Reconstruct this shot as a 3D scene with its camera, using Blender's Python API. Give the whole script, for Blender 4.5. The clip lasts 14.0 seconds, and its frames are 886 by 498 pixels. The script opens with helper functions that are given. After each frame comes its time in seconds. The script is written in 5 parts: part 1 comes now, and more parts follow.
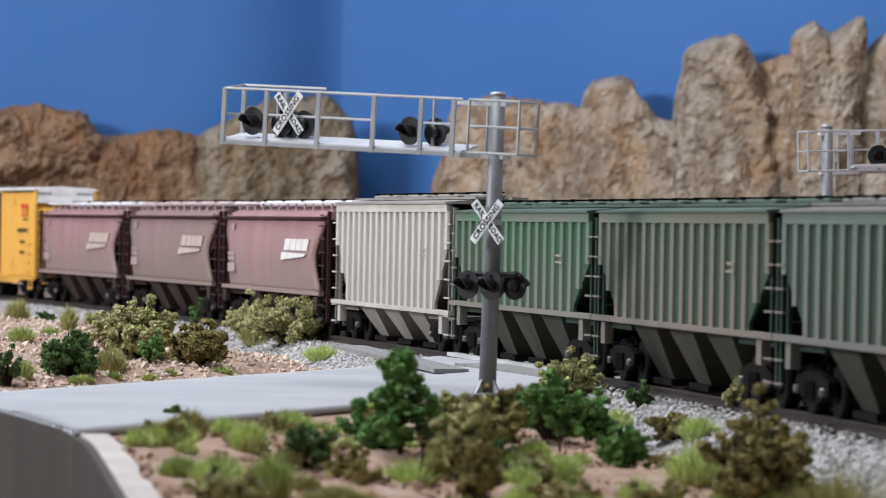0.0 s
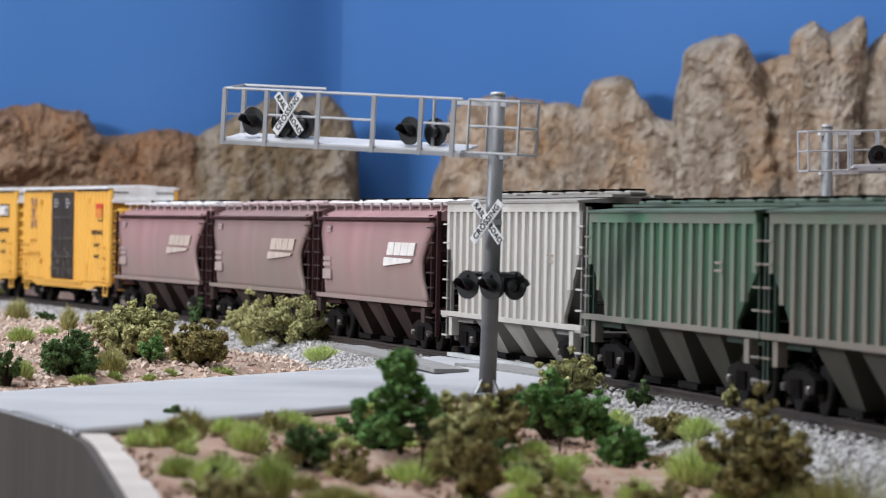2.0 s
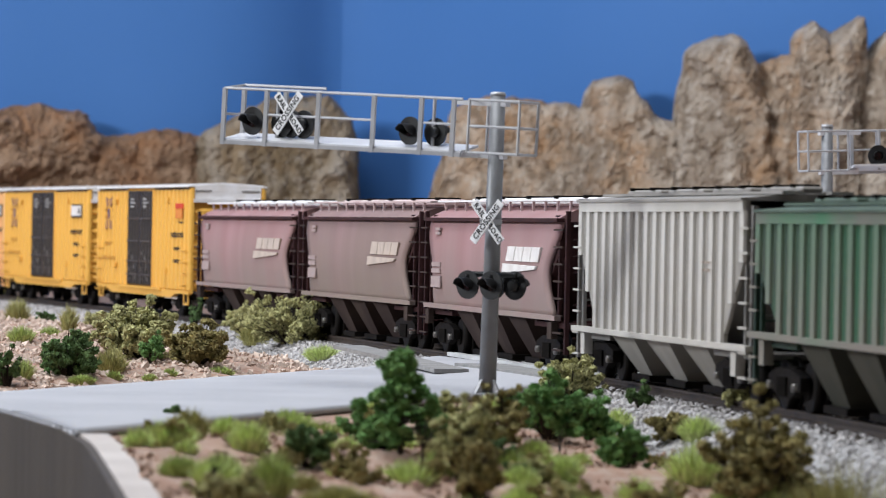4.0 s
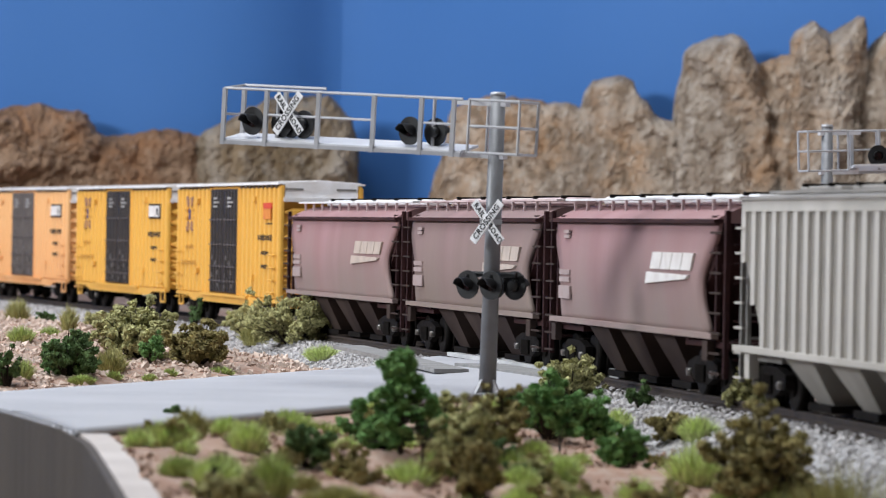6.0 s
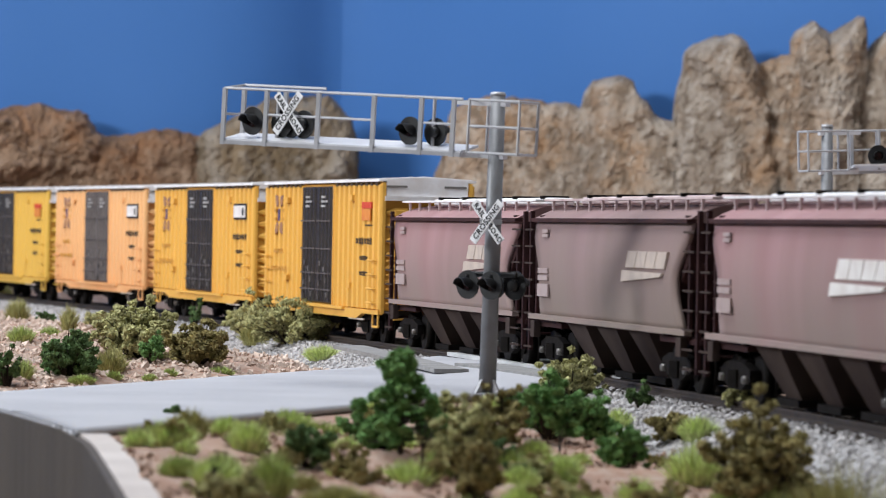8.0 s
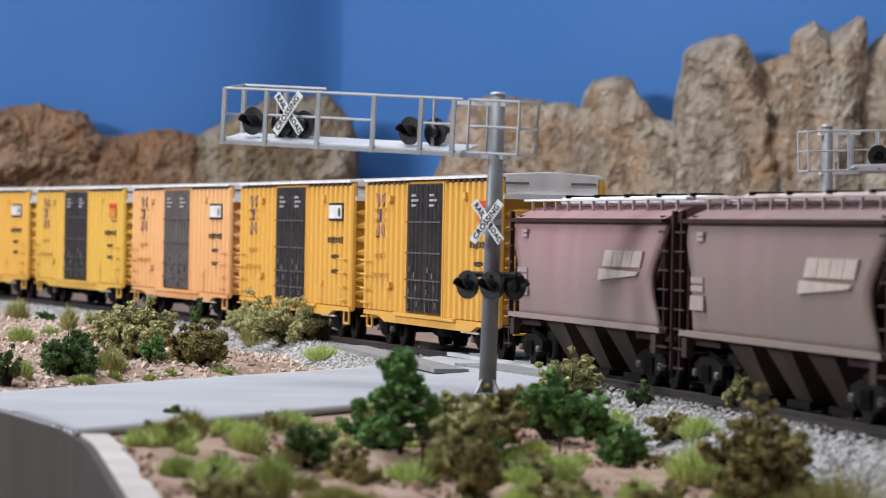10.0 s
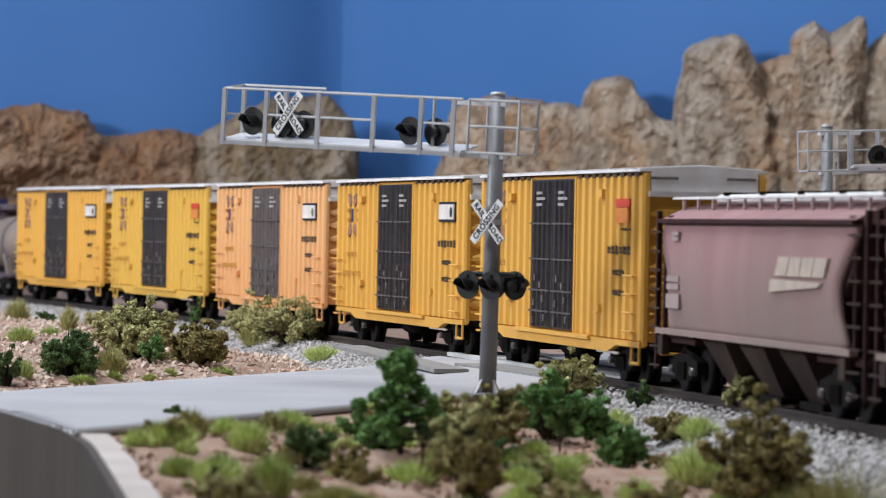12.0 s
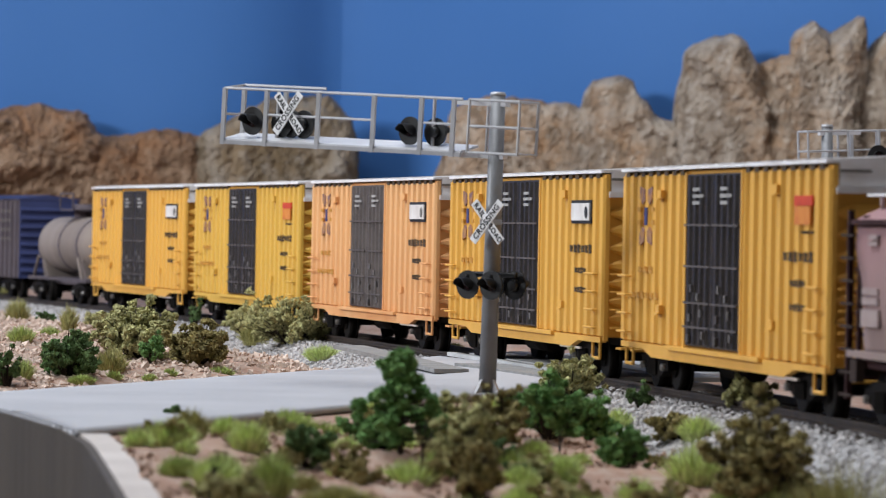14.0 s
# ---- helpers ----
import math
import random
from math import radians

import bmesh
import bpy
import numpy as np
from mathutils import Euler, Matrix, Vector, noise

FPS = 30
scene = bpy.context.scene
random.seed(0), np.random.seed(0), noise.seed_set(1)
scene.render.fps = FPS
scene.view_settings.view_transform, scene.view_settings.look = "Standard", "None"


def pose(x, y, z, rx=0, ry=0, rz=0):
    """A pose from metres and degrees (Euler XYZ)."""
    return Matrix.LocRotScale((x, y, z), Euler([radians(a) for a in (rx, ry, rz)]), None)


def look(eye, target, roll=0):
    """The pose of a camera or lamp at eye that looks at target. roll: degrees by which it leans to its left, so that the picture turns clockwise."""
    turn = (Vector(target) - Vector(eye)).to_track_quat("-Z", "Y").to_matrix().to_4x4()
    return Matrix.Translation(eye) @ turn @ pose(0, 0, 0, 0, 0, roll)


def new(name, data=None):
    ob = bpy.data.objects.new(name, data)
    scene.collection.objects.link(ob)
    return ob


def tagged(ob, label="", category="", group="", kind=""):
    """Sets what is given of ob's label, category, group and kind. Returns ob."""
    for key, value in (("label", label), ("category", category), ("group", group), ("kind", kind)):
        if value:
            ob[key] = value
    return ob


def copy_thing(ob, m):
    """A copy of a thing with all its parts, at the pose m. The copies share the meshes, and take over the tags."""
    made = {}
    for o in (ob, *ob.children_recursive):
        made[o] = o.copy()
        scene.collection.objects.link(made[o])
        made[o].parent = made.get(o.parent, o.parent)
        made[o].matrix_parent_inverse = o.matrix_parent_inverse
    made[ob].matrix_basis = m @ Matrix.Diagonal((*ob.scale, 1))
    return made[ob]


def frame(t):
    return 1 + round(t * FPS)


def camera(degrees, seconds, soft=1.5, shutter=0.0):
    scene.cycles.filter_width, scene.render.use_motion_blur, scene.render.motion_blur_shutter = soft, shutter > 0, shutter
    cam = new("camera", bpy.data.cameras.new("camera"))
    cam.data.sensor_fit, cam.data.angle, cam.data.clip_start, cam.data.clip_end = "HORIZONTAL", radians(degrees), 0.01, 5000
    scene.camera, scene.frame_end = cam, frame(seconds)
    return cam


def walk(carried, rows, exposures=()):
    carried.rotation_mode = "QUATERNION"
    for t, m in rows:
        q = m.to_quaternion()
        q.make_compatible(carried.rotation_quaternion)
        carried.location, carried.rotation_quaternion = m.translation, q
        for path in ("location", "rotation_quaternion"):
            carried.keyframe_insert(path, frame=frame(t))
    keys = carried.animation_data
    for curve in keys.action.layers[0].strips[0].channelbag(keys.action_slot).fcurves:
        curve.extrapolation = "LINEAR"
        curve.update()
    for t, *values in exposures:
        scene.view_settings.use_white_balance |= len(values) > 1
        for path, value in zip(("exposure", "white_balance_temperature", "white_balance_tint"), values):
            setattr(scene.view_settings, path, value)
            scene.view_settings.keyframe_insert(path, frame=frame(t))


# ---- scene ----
# ---------------------------------------------------------------- camera
EYE = (0.0, 0.0, 0.03586)
PITCH, ROLL = -0.27535, 1.05078
cam = camera(11.864, 14.0, soft=1.0, shutter=0.5)
cam.data.dof.use_dof = True
cam.data.dof.focus_distance = 1.10
cam.data.dof.aperture_fstop = 80
aim = (0.0, math.cos(radians(PITCH)), EYE[2] + math.sin(radians(PITCH)))
walk(cam, [(0.0, look(EYE, aim, ROLL)), (14.0, look(EYE, aim, ROLL))],
     exposures=((0.0, 0.0), (8.0, 0.0), (11.0, -0.08), (14.0, -0.18)))

# ---------------------------------------------------------------- light
world = bpy.data.worlds.new("room_air")
scene.world = world
world.use_nodes = True
world.node_tree.nodes["Background"].inputs[0].default_value = (0.6, 0.7, 0.9, 1)
world.node_tree.nodes["Background"].inputs[1].default_value = 0.25


def area_lamp(name, eye, target, power, sx, sy, color):
    d = bpy.data.lights.new(name, "AREA")
    d.shape, d.size, d.size_y, d.energy, d.color = "RECTANGLE", sx, sy, power, color
    ob = new(name, d)
    ob.matrix_world = look(eye, target)
    return ob


area_lamp("ceiling_lamp_light", (-0.25, 0.88, 1.10), (-0.08, 0.86, 0), 14.0, 0.8, 0.6, (0.912, 0.955, 1.0))
area_lamp("layout_lamp_light", (-0.55, 1.58, 0.85), (-0.05, 1.35, 0.0), 2.6, 0.30, 0.30, (0.912, 0.955, 1.0))
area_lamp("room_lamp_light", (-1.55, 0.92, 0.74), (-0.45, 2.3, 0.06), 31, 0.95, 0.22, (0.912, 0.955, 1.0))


# ---------------------------------------------------------------- track plan
RAIL = 0.0022         # height of the rail tops
S_BEND, K_MAIN, K_BEND = -0.78, -0.125184, -2.4
X0, Y0, H0 = 0.0037755, 1.1903341, radians(-77.600178)


def arc(x, y, h, k, s):
    return x + (math.sin(h + k * s) - math.sin(h)) / k, y - (math.cos(h + k * s) - math.cos(h)) / k, h + k * s


def track(s):
    """Centre line of the track: place and heading at the running length s."""
    if s >= S_BEND:
        return arc(X0, Y0, H0, K_MAIN, s)
    x, y, h = arc(X0, Y0, H0, K_MAIN, S_BEND)
    turn = -h / -K_BEND
    d = s - S_BEND
    if d >= -turn:
        return arc(x, y, h, K_BEND, d)
    x, y, h = arc(x, y, h, K_BEND, -turn)
    return x + (d + turn) * math.cos(h), y + (d + turn) * math.sin(h), h


def run(t):
    q = t - 14.0
    return 0.33373 + 0.0782646 * q + 0.00028043 * q * q + 0.00001149 * q ** 3


TRACK_PTS = [(s, *track(s)) for s in np.arange(-2.4, 2.0, 0.01)]
TRACK_XY = np.array([(p[1], p[2]) for p in TRACK_PTS])


def beside(x, y):
    """Running length and side distance (near side positive) of a place."""
    i = int(np.argmin((TRACK_XY[:, 0] - x) ** 2 + (TRACK_XY[:, 1] - y) ** 2))
    s, tx, ty, h = TRACK_PTS[i]
    dx, dy = x - tx, y - ty
    return s + dx * math.cos(h) + dy * math.sin(h), dx * math.sin(h) - dy * math.cos(h)


def lerp_list(pts, v):
    if v <= pts[0][0]:
        return pts[0][1]
    for (a, b), (c, d) in zip(pts, pts[1:]):
        if v <= c:
            return b + (d - b) * (v - a) / (c - a)
    return pts[-1][1]


def smooth(a, b, v):
    v = min(1, max(0, (v - a) / (b - a)))
    return v * v * (3 - 2 * v)


EDGE = [(-1.2, 0.12), (-0.1, 0.10), (0.25, 0.030), (0.42, -0.0205), (0.5, -0.0300), (0.6, -0.0415), (0.63, -0.0455), (0.675, -0.0515),
        (0.714, -0.0568), (0.7277, -0.0603), (0.752, -0.0668), (0.781, -0.0745), (0.816, -0.0843), (0.86, -0.098), (0.98, -0.16), (1.15, -0.5), (1.3, -1.5)]
ROAD_N = (0.94, -0.342)
ROAD_NEAR = -0.308     # near edge of the road, across it


def road_n(x, y):
    return x * ROAD_N[0] + y * ROAD_N[1]


def height(x, y, rough=True):
    """Height of the scenery above the road (0)."""
    s, n = beside(x, y)
    rn = road_n(x, y)
    off = max(0.0, rn - ROAD_NEAR, -0.391 - rn)
    z = -0.0016 - 0.062 * max(0, rn - ROAD_NEAR) if rn > -0.353 else -0.003
    # rubble bank between road and track, up the line
    z += 0.0045 * smooth(0.0, 0.05, -0.391 - rn) * smooth(0.038, 0.085, n)
    if rough:
        v = noise.noise(Vector((x * 55, y * 55, 3.1))) * 0.0022 + noise.noise(Vector((x * 170, y * 170, 7))) * 0.0010
        z += v * smooth(0.0, 0.02, off)
    road = -0.0004
    z = road - 0.0010 + (z - road + 0.0010) * smooth(-0.001, 0.010, off)
    # ballast bed
    a = abs(n)
    bed = RAIL - 0.0024 - 0.42 * max(0, a - 0.0175)
    k = smooth(0.028, 0.046, a)
    z = bed * (1 - k) + z * k if (off > 0.001 or a < 0.016) else z
    if y > 1.9:
        z += 0.03 * smooth(2.0, 2.3, y) * smooth(0.05, 0.12, a)
    return z


# ---------------------------------------------------------------- materials
def mat(name, c1, c2=None, scale=120, rough=0.7, metal=0.0, bump=0.15, fine=900, grime=None, grime_amount=0.0,
        random_shift=0.0, island=False, stretch=(1, 1, 1), spec=0.4):
    m = bpy.data.materials.new(name)
    m.use_nodes = True
    nt = m.node_tree
    b = nt.nodes["Principled BSDF"]
    b.inputs["Roughness"].default_value, b.inputs["Metallic"].default_value = rough, metal
    b.inputs["Specular IOR Level"].default_value = spec
    c2 = c2 or tuple(v * 0.8 for v in c1)
    co = nt.nodes.new("ShaderNodeTexCoord")
    mp = nt.nodes.new("ShaderNodeMapping")
    mp.inputs["Scale"].default_value = stretch
    nt.links.new(co.outputs["Object"], mp.inputs["Vector"])

    def tex(sc, detail=4):
        n = nt.nodes.new("ShaderNodeTexNoise")
        n.inputs["Scale"].default_value, n.inputs["Detail"].default_value = sc, detail
        nt.links.new(mp.outputs[0], n.inputs["Vector"])
        return n.outputs["Fac"]

    def ramp(src, lo, hi):
        r = nt.nodes.new("ShaderNodeMapRange")
        r.inputs[1].default_value, r.inputs[2].default_value = lo, hi
        nt.links.new(src, r.inputs[0])
        return r.outputs[0]

    def mix(fac, a, bb):
        n = nt.nodes.new("ShaderNodeMix")
        n.data_type = "RGBA"
        if isinstance(fac, float):
            n.inputs[0].default_value = fac
        else:
            nt.links.new(fac, n.inputs[0])
        for sock, v in ((n.inputs[6], a), (n.inputs[7], bb)):
            if isinstance(v, tuple):
                sock.default_value = (*v, 1)
            else:
                nt.links.new(v, sock)
        return n.outputs[2]

    col = mix(ramp(tex(scale), 0.35, 0.65), c1, c2)
    if grime:
        g = nt.nodes.new("ShaderNodeMath")
        g.operation = "MULTIPLY"
        nt.links.new(ramp(tex(fine * 0.25, 6), 0.42, 0.75), g.inputs[0])
        g.inputs[1].default_value = grime_amount
        col = mix(g.outputs[0], col, grime)
    if random_shift or island:
        h = nt.nodes.new("ShaderNodeHueSaturation")
        if island:
            src = nt.nodes.new("ShaderNodeNewGeometry").outputs["Random Per Island"]
        else:
            src = nt.nodes.new("ShaderNodeObjectInfo").outputs["Random"]
        r = nt.nodes.new("ShaderNodeMapRange")
        r.inputs[3].default_value, r.inputs[4].default_value = 1 - random_shift, 1 + random_shift
        nt.links.new(src, r.inputs[0])
        nt.links.new(r.outputs[0], h.inputs["Value"])
        nt.links.new(col, h.inputs["Color"])
        col = h.outputs[0]
    nt.links.new(col, b.inputs["Base Color"])
    rr = nt.nodes.new("ShaderNodeMapRange")
    rr.inputs[3].default_value, rr.inputs[4].default_value = max(0, rough - 0.1), min(1, rough + 0.12)
    nt.links.new(tex(scale * 2.3), rr.inputs[0])
    nt.links.new(rr.outputs[0], b.inputs["Roughness"])
    if bump:
        bp = nt.nodes.new("ShaderNodeBump")
        bp.inputs["Strength"].default_value, bp.inputs["Distance"].default_value = min(1, bump), 0.0006 if bump <= 1 else 0.003
        nt.links.new(tex(fine, 5), bp.inputs["Height"])
        nt.links.new(bp.outputs[0], b.inputs["Normal"])
    return m


def dusty(name, paint, paint2, dust, z0, z1, amount=0.85, streak=60, rough=0.75):
    """Weathered rolling stock paint: road dust sprayed from the sill upwards, with streaks."""
    m = mat(name, paint, paint2, streak, rough, 0, 0.06, 1400, stretch=(1, 1, 0.12))
    nt = m.node_tree
    b = nt.nodes["Principled BSDF"]
    src = b.inputs["Base Color"].links[0].from_socket
    co = nt.nodes.new("ShaderNodeTexCoord")
    sep = nt.nodes.new("ShaderNodeSeparateXYZ")
    nt.links.new(co.outputs["Object"], sep.inputs[0])
    no = nt.nodes.new("ShaderNodeTexNoise")
    no.inputs["Scale"].default_value, no.inputs["Detail"].default_value = 45, 5
    mp = nt.nodes.new("ShaderNodeMapping")
    mp.inputs["Scale"].default_value = (1, 1, 0.25)
    nt.links.new(co.outputs["Object"], mp.inputs[0])
    nt.links.new(mp.outputs[0], no.inputs["Vector"])
    r = nt.nodes.new("ShaderNodeMapRange")
    r.inputs[1].default_value, r.inputs[2].default_value = z1, z0
    r.inputs[3].default_value, r.inputs[4].default_value = 0.0, amount
    nt.links.new(sep.outputs[2], r.inputs[0])
    a = nt.nodes.new("ShaderNodeMath")
    a.operation = "MULTIPLY_ADD"
    nt.links.new(no.outputs["Fac"], a.inputs[0])
    a.inputs[1].default_value = 1.1
    a.inputs[2].default_value = -0.55
    a2 = nt.nodes.new("ShaderNodeMath")
    a2.operation, a2.use_clamp = "ADD", True
    nt.links.new(a.outputs[0], a2.inputs[0])
    nt.links.new(r.outputs[0], a2.inputs[1])
    mx = nt.nodes.new("ShaderNodeMix")
    mx.data_type = "RGBA"
    nt.links.new(a2.outputs[0], mx.inputs[0])
    nt.links.new(src, mx.inputs[6])
    mx.inputs[7].default_value = (*dust, 1)
    nt.links.new(mx.outputs[2], b.inputs["Base Color"])
    return m


M_WALL = mat("blue_backdrop_paint", (0.053, 0.168, 0.444), (0.045, 0.153, 0.414), 5, 0.75, bump=0.05, fine=200)
M_ROOM = mat("room_plaster", (0.62, 0.60, 0.57), None, 6, 0.9, bump=0.05)


def rock_mat(name, tan, brown, pale, rust):
    """Mottled rock casting: broad patches, streaks running down, pale drybrushed grain."""
    m = mat(name, tan, brown, 30, 0.95, bump=1.5, fine=330, grime=pale, grime_amount=0.95, stretch=(1, 1, 0.45))
    nt = m.node_tree
    b = nt.nodes["Principled BSDF"]
    src = b.inputs["Base Color"].links[0].from_socket
    co = nt.nodes.new("ShaderNodeTexCoord")
    for scale, lo, hi, colour, amount in ((14, 0.50, 0.64, rust, 0.85), (26, 0.55, 0.68, pale, 0.6), (75, 0.50, 0.62, brown, 0.85), (190, 0.54, 0.66, pale, 0.65)):
        no = nt.nodes.new("ShaderNodeTexNoise")
        no.inputs["Scale"].default_value, no.inputs["Detail"].default_value, no.inputs["Roughness"].default_value = scale, 6, 0.65
        nt.links.new(co.outputs["Object"], no.inputs["Vector"])
        r = nt.nodes.new("ShaderNodeMapRange")
        r.inputs[1].default_value, r.inputs[2].default_value, r.inputs[4].default_value = lo, hi, amount
        nt.links.new(no.outputs["Fac"], r.inputs[0])
        mx = nt.nodes.new("ShaderNodeMix")
        mx.data_type = "RGBA"
        nt.links.new(r.outputs[0], mx.inputs[0])
        nt.links.new(src, mx.inputs[6])
        mx.inputs[7].default_value = (*colour, 1)
        src = mx.outputs[2]
    nt.links.new(src, b.inputs["Base Color"])
    return m


M_ROCK = rock_mat("tan_rock", (0.35, 0.285, 0.225), (0.175, 0.125, 0.085), (0.50, 0.44, 0.375), (0.36, 0.215, 0.115))
M_ROCK2 = rock_mat("brown_rock", (0.29, 0.170, 0.100), (0.130, 0.072, 0.040), (0.34, 0.235, 0.16), (0.27, 0.125, 0.055))
M_ROCK3 = rock_mat("olive_grey_rock", (0.27, 0.195, 0.120), (0.140, 0.100, 0.058), (0.36, 0.315, 0.265), (0.25, 0.165, 0.085))
M_SOIL = mat("red_desert_soil", (0.31, 0.180, 0.128), (0.42, 0.27, 0.205), 90, 0.95, bump=1.0, fine=1300, grime=(0.44, 0.36, 0.30), grime_amount=0.9)
M_RUBBLE = mat("pink_rubble", (0.62, 0.51, 0.44), (0.44, 0.325, 0.26), 90, 0.95, bump=0.5, fine=2000, random_shift=0.25, island=True)
M_GRIT = mat("red_brown_grit", (0.42, 0.285, 0.22), (0.28, 0.175, 0.125), 90, 0.95, bump=0.5, fine=2000, random_shift=0.3, island=True)
M_BALLAST = mat("grey_ballast", (0.47, 0.45, 0.445), (0.34, 0.325, 0.325), 300, 0.95, bump=0.3, fine=3000, random_shift=0.4, island=True)
M_BED = mat("ballast_bed", (0.42, 0.41, 0.41), (0.28, 0.27, 0.27), 900, 0.95, bump=1.0, fine=1500)
M_ROAD = mat("grey_road", (0.39, 0.39, 0.415), (0.34, 0.34, 0.365), 30, 0.9, bump=0.25, fine=2500, grime=(0.41, 0.405, 0.415), grime_amount=0.5)
M_PLANK = mat("worn_grey_plank", (0.27, 0.265, 0.26), (0.20, 0.195, 0.19), 90, 0.9, bump=0.3, stretch=(1, 4, 1))
M_PANEL = mat("crossing_concrete", (0.50, 0.50, 0.50), (0.40, 0.40, 0.40), 90, 0.9, bump=0.2)
M_TIE = mat("dark_tie", (0.040, 0.030, 0.024), (0.065, 0.05, 0.04), 300, 0.85, random_shift=0.3)
M_RAIL = mat("brown_rail", (0.075, 0.055, 0.045), (0.05, 0.04, 0.035), 200, 0.6, 0.3)
M_FASCIA = mat("brown_fascia", (0.066, 0.050, 0.038), (0.052, 0.039, 0.030), 14, 0.7, bump=0.1, stretch=(6, 6, 0.6))
M_RIM = mat("pale_board_edge", (0.55, 0.50, 0.47), (0.46, 0.41, 0.385), 60, 0.9, bump=0.4)
M_SILVER = mat("silver_paint", (0.50, 0.50, 0.52), (0.42, 0.42, 0.44), 150, 0.42, 0.35, 0.05)
M_GALV = mat("galvanised_deck", (0.72, 0.72, 0.74), (0.62, 0.62, 0.65), 150, 0.45, 0.2, 0.05)
M_MAST = mat("grey_mast", (0.22, 0.225, 0.235), (0.18, 0.18, 0.19), 150, 0.45, 0.2, 0.05)
M_BLACK = mat("black_plastic", (0.008, 0.008, 0.009), (0.014, 0.014, 0.015), 300, 0.45, 0, 0.03)
M_LENS = mat("dark_red_lens", (0.016, 0.003, 0.003), None, 300, 0.15, 0, 0)
M_WHITE = mat("white_sign", (0.85, 0.85, 0.86), (0.78, 0.78, 0.8), 300, 0.5, 0, 0.02)
M_INK = mat("black_ink", (0.012, 0.012, 0.014), None, 300, 0.6, 0, 0)
M_YELLOW = dusty("yellow_boxcar_paint", (0.74, 0.405, 0.070), (0.67, 0.360, 0.060), (0.60, 0.31, 0.06), 0.004, 0.030, 0.4, 90, 0.6)
M_YELLOW2 = dusty("lemon_boxcar_paint", (0.70, 0.430, 0.072), (0.64, 0.385, 0.060), (0.58, 0.34, 0.06), 0.004, 0.030, 0.4, 90, 0.6)
M_ORANGE = dusty("faded_orange_boxcar_paint", (0.78, 0.46, 0.215), (0.72, 0.39, 0.155), (0.62, 0.25, 0.085), 0.004, 0.05, 0.55, 50, 0.7)
M_ROOFW = mat("white_roof", (0.82, 0.82, 0.85), (0.70, 0.69, 0.70), 120, 0.6, 0, 0.05, grime=(0.5, 0.4, 0.3), grime_amount=0.3)
M_DOOR = mat("dark_brown_door", (0.009, 0.006, 0.0055), (0.016, 0.011, 0.010), 200, 0.42, 0, 0.1, grime=(0.05, 0.04, 0.036), grime_amount=0.5)
M_DOOR2 = mat("grey_brown_door", (0.060, 0.048, 0.045), (0.085, 0.07, 0.065), 200, 0.6, 0, 0.1, grime=(0.14, 0.12, 0.11), grime_amount=0.5)
M_UNDER = mat("black_underframe", (0.008, 0.007, 0.006), (0.014, 0.011, 0.010), 200, 0.85, 0, 0.1, spec=0.1)
M_TRUCK = mat("grimy_truck", (0.008, 0.007, 0.0065), (0.014, 0.011, 0.010), 300, 0.85, 0, 0.1, spec=0.1)
M_WHEEL = mat("steel_wheel", (0.012, 0.010, 0.009), (0.009, 0.007, 0.006), 300, 0.7, 0.0, 0.05, spec=0.15)
M_CAP = mat("bearing_cap_steel", (0.30, 0.29, 0.28), (0.10, 0.09, 0.08), 90, 0.3, 0.6, 0)
M_MAROON = dusty("maroon_hopper_paint", (0.325, 0.185, 0.188), (0.280, 0.152, 0.155), (0.245, 0.192, 0.172), 0.012, 0.036, 0.9)
M_MAROON2 = dusty("dusty_maroon_hopper_paint", (0.255, 0.160, 0.158), (0.215, 0.138, 0.135), (0.215, 0.168, 0.142), 0.012, 0.042, 0.95)
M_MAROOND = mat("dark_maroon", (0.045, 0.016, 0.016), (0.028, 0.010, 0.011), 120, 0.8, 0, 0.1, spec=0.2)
# dusted colour, taken darker for the shade under the cars
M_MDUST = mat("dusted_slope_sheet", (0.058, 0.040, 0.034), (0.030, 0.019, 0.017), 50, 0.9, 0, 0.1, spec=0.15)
M_MROOF = mat("dusty_pink_roof", (0.60, 0.50, 0.50), (0.42, 0.30, 0.30), 90, 0.75, 0, 0.05)
M_GREY = dusty("weathered_grey_hopper_paint", (0.56, 0.535, 0.50), (0.46, 0.44, 0.405), (0.35, 0.322, 0.288), 0.010, 0.04, 0.5)
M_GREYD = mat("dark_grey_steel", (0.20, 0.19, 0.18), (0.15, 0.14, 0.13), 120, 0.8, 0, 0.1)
M_GREEN = dusty("green_hopper_paint", (0.045, 0.175, 0.085), (0.130, 0.150, 0.120), (0.190, 0.165, 0.142), 0.014, 0.046, 0.90, 30)
M_GREEN2 = dusty("brown_dusted_green_paint", (0.115, 0.155, 0.105), (0.145, 0.148, 0.112), (0.180, 0.150, 0.126), 0.014, 0.042, 1.0, 30)
M_GREEN3 = dusty("pale_green_hopper_paint", (0.120, 0.170, 0.140), (0.135, 0.160, 0.132), (0.155, 0.140, 0.126), 0.012, 0.038, 0.9, 30)
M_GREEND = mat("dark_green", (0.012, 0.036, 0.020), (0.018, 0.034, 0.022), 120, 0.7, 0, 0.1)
# green slopes: dust, with the shade underneath darkened into the colour
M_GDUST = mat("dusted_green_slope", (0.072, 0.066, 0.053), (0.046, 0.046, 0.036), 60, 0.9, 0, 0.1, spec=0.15)
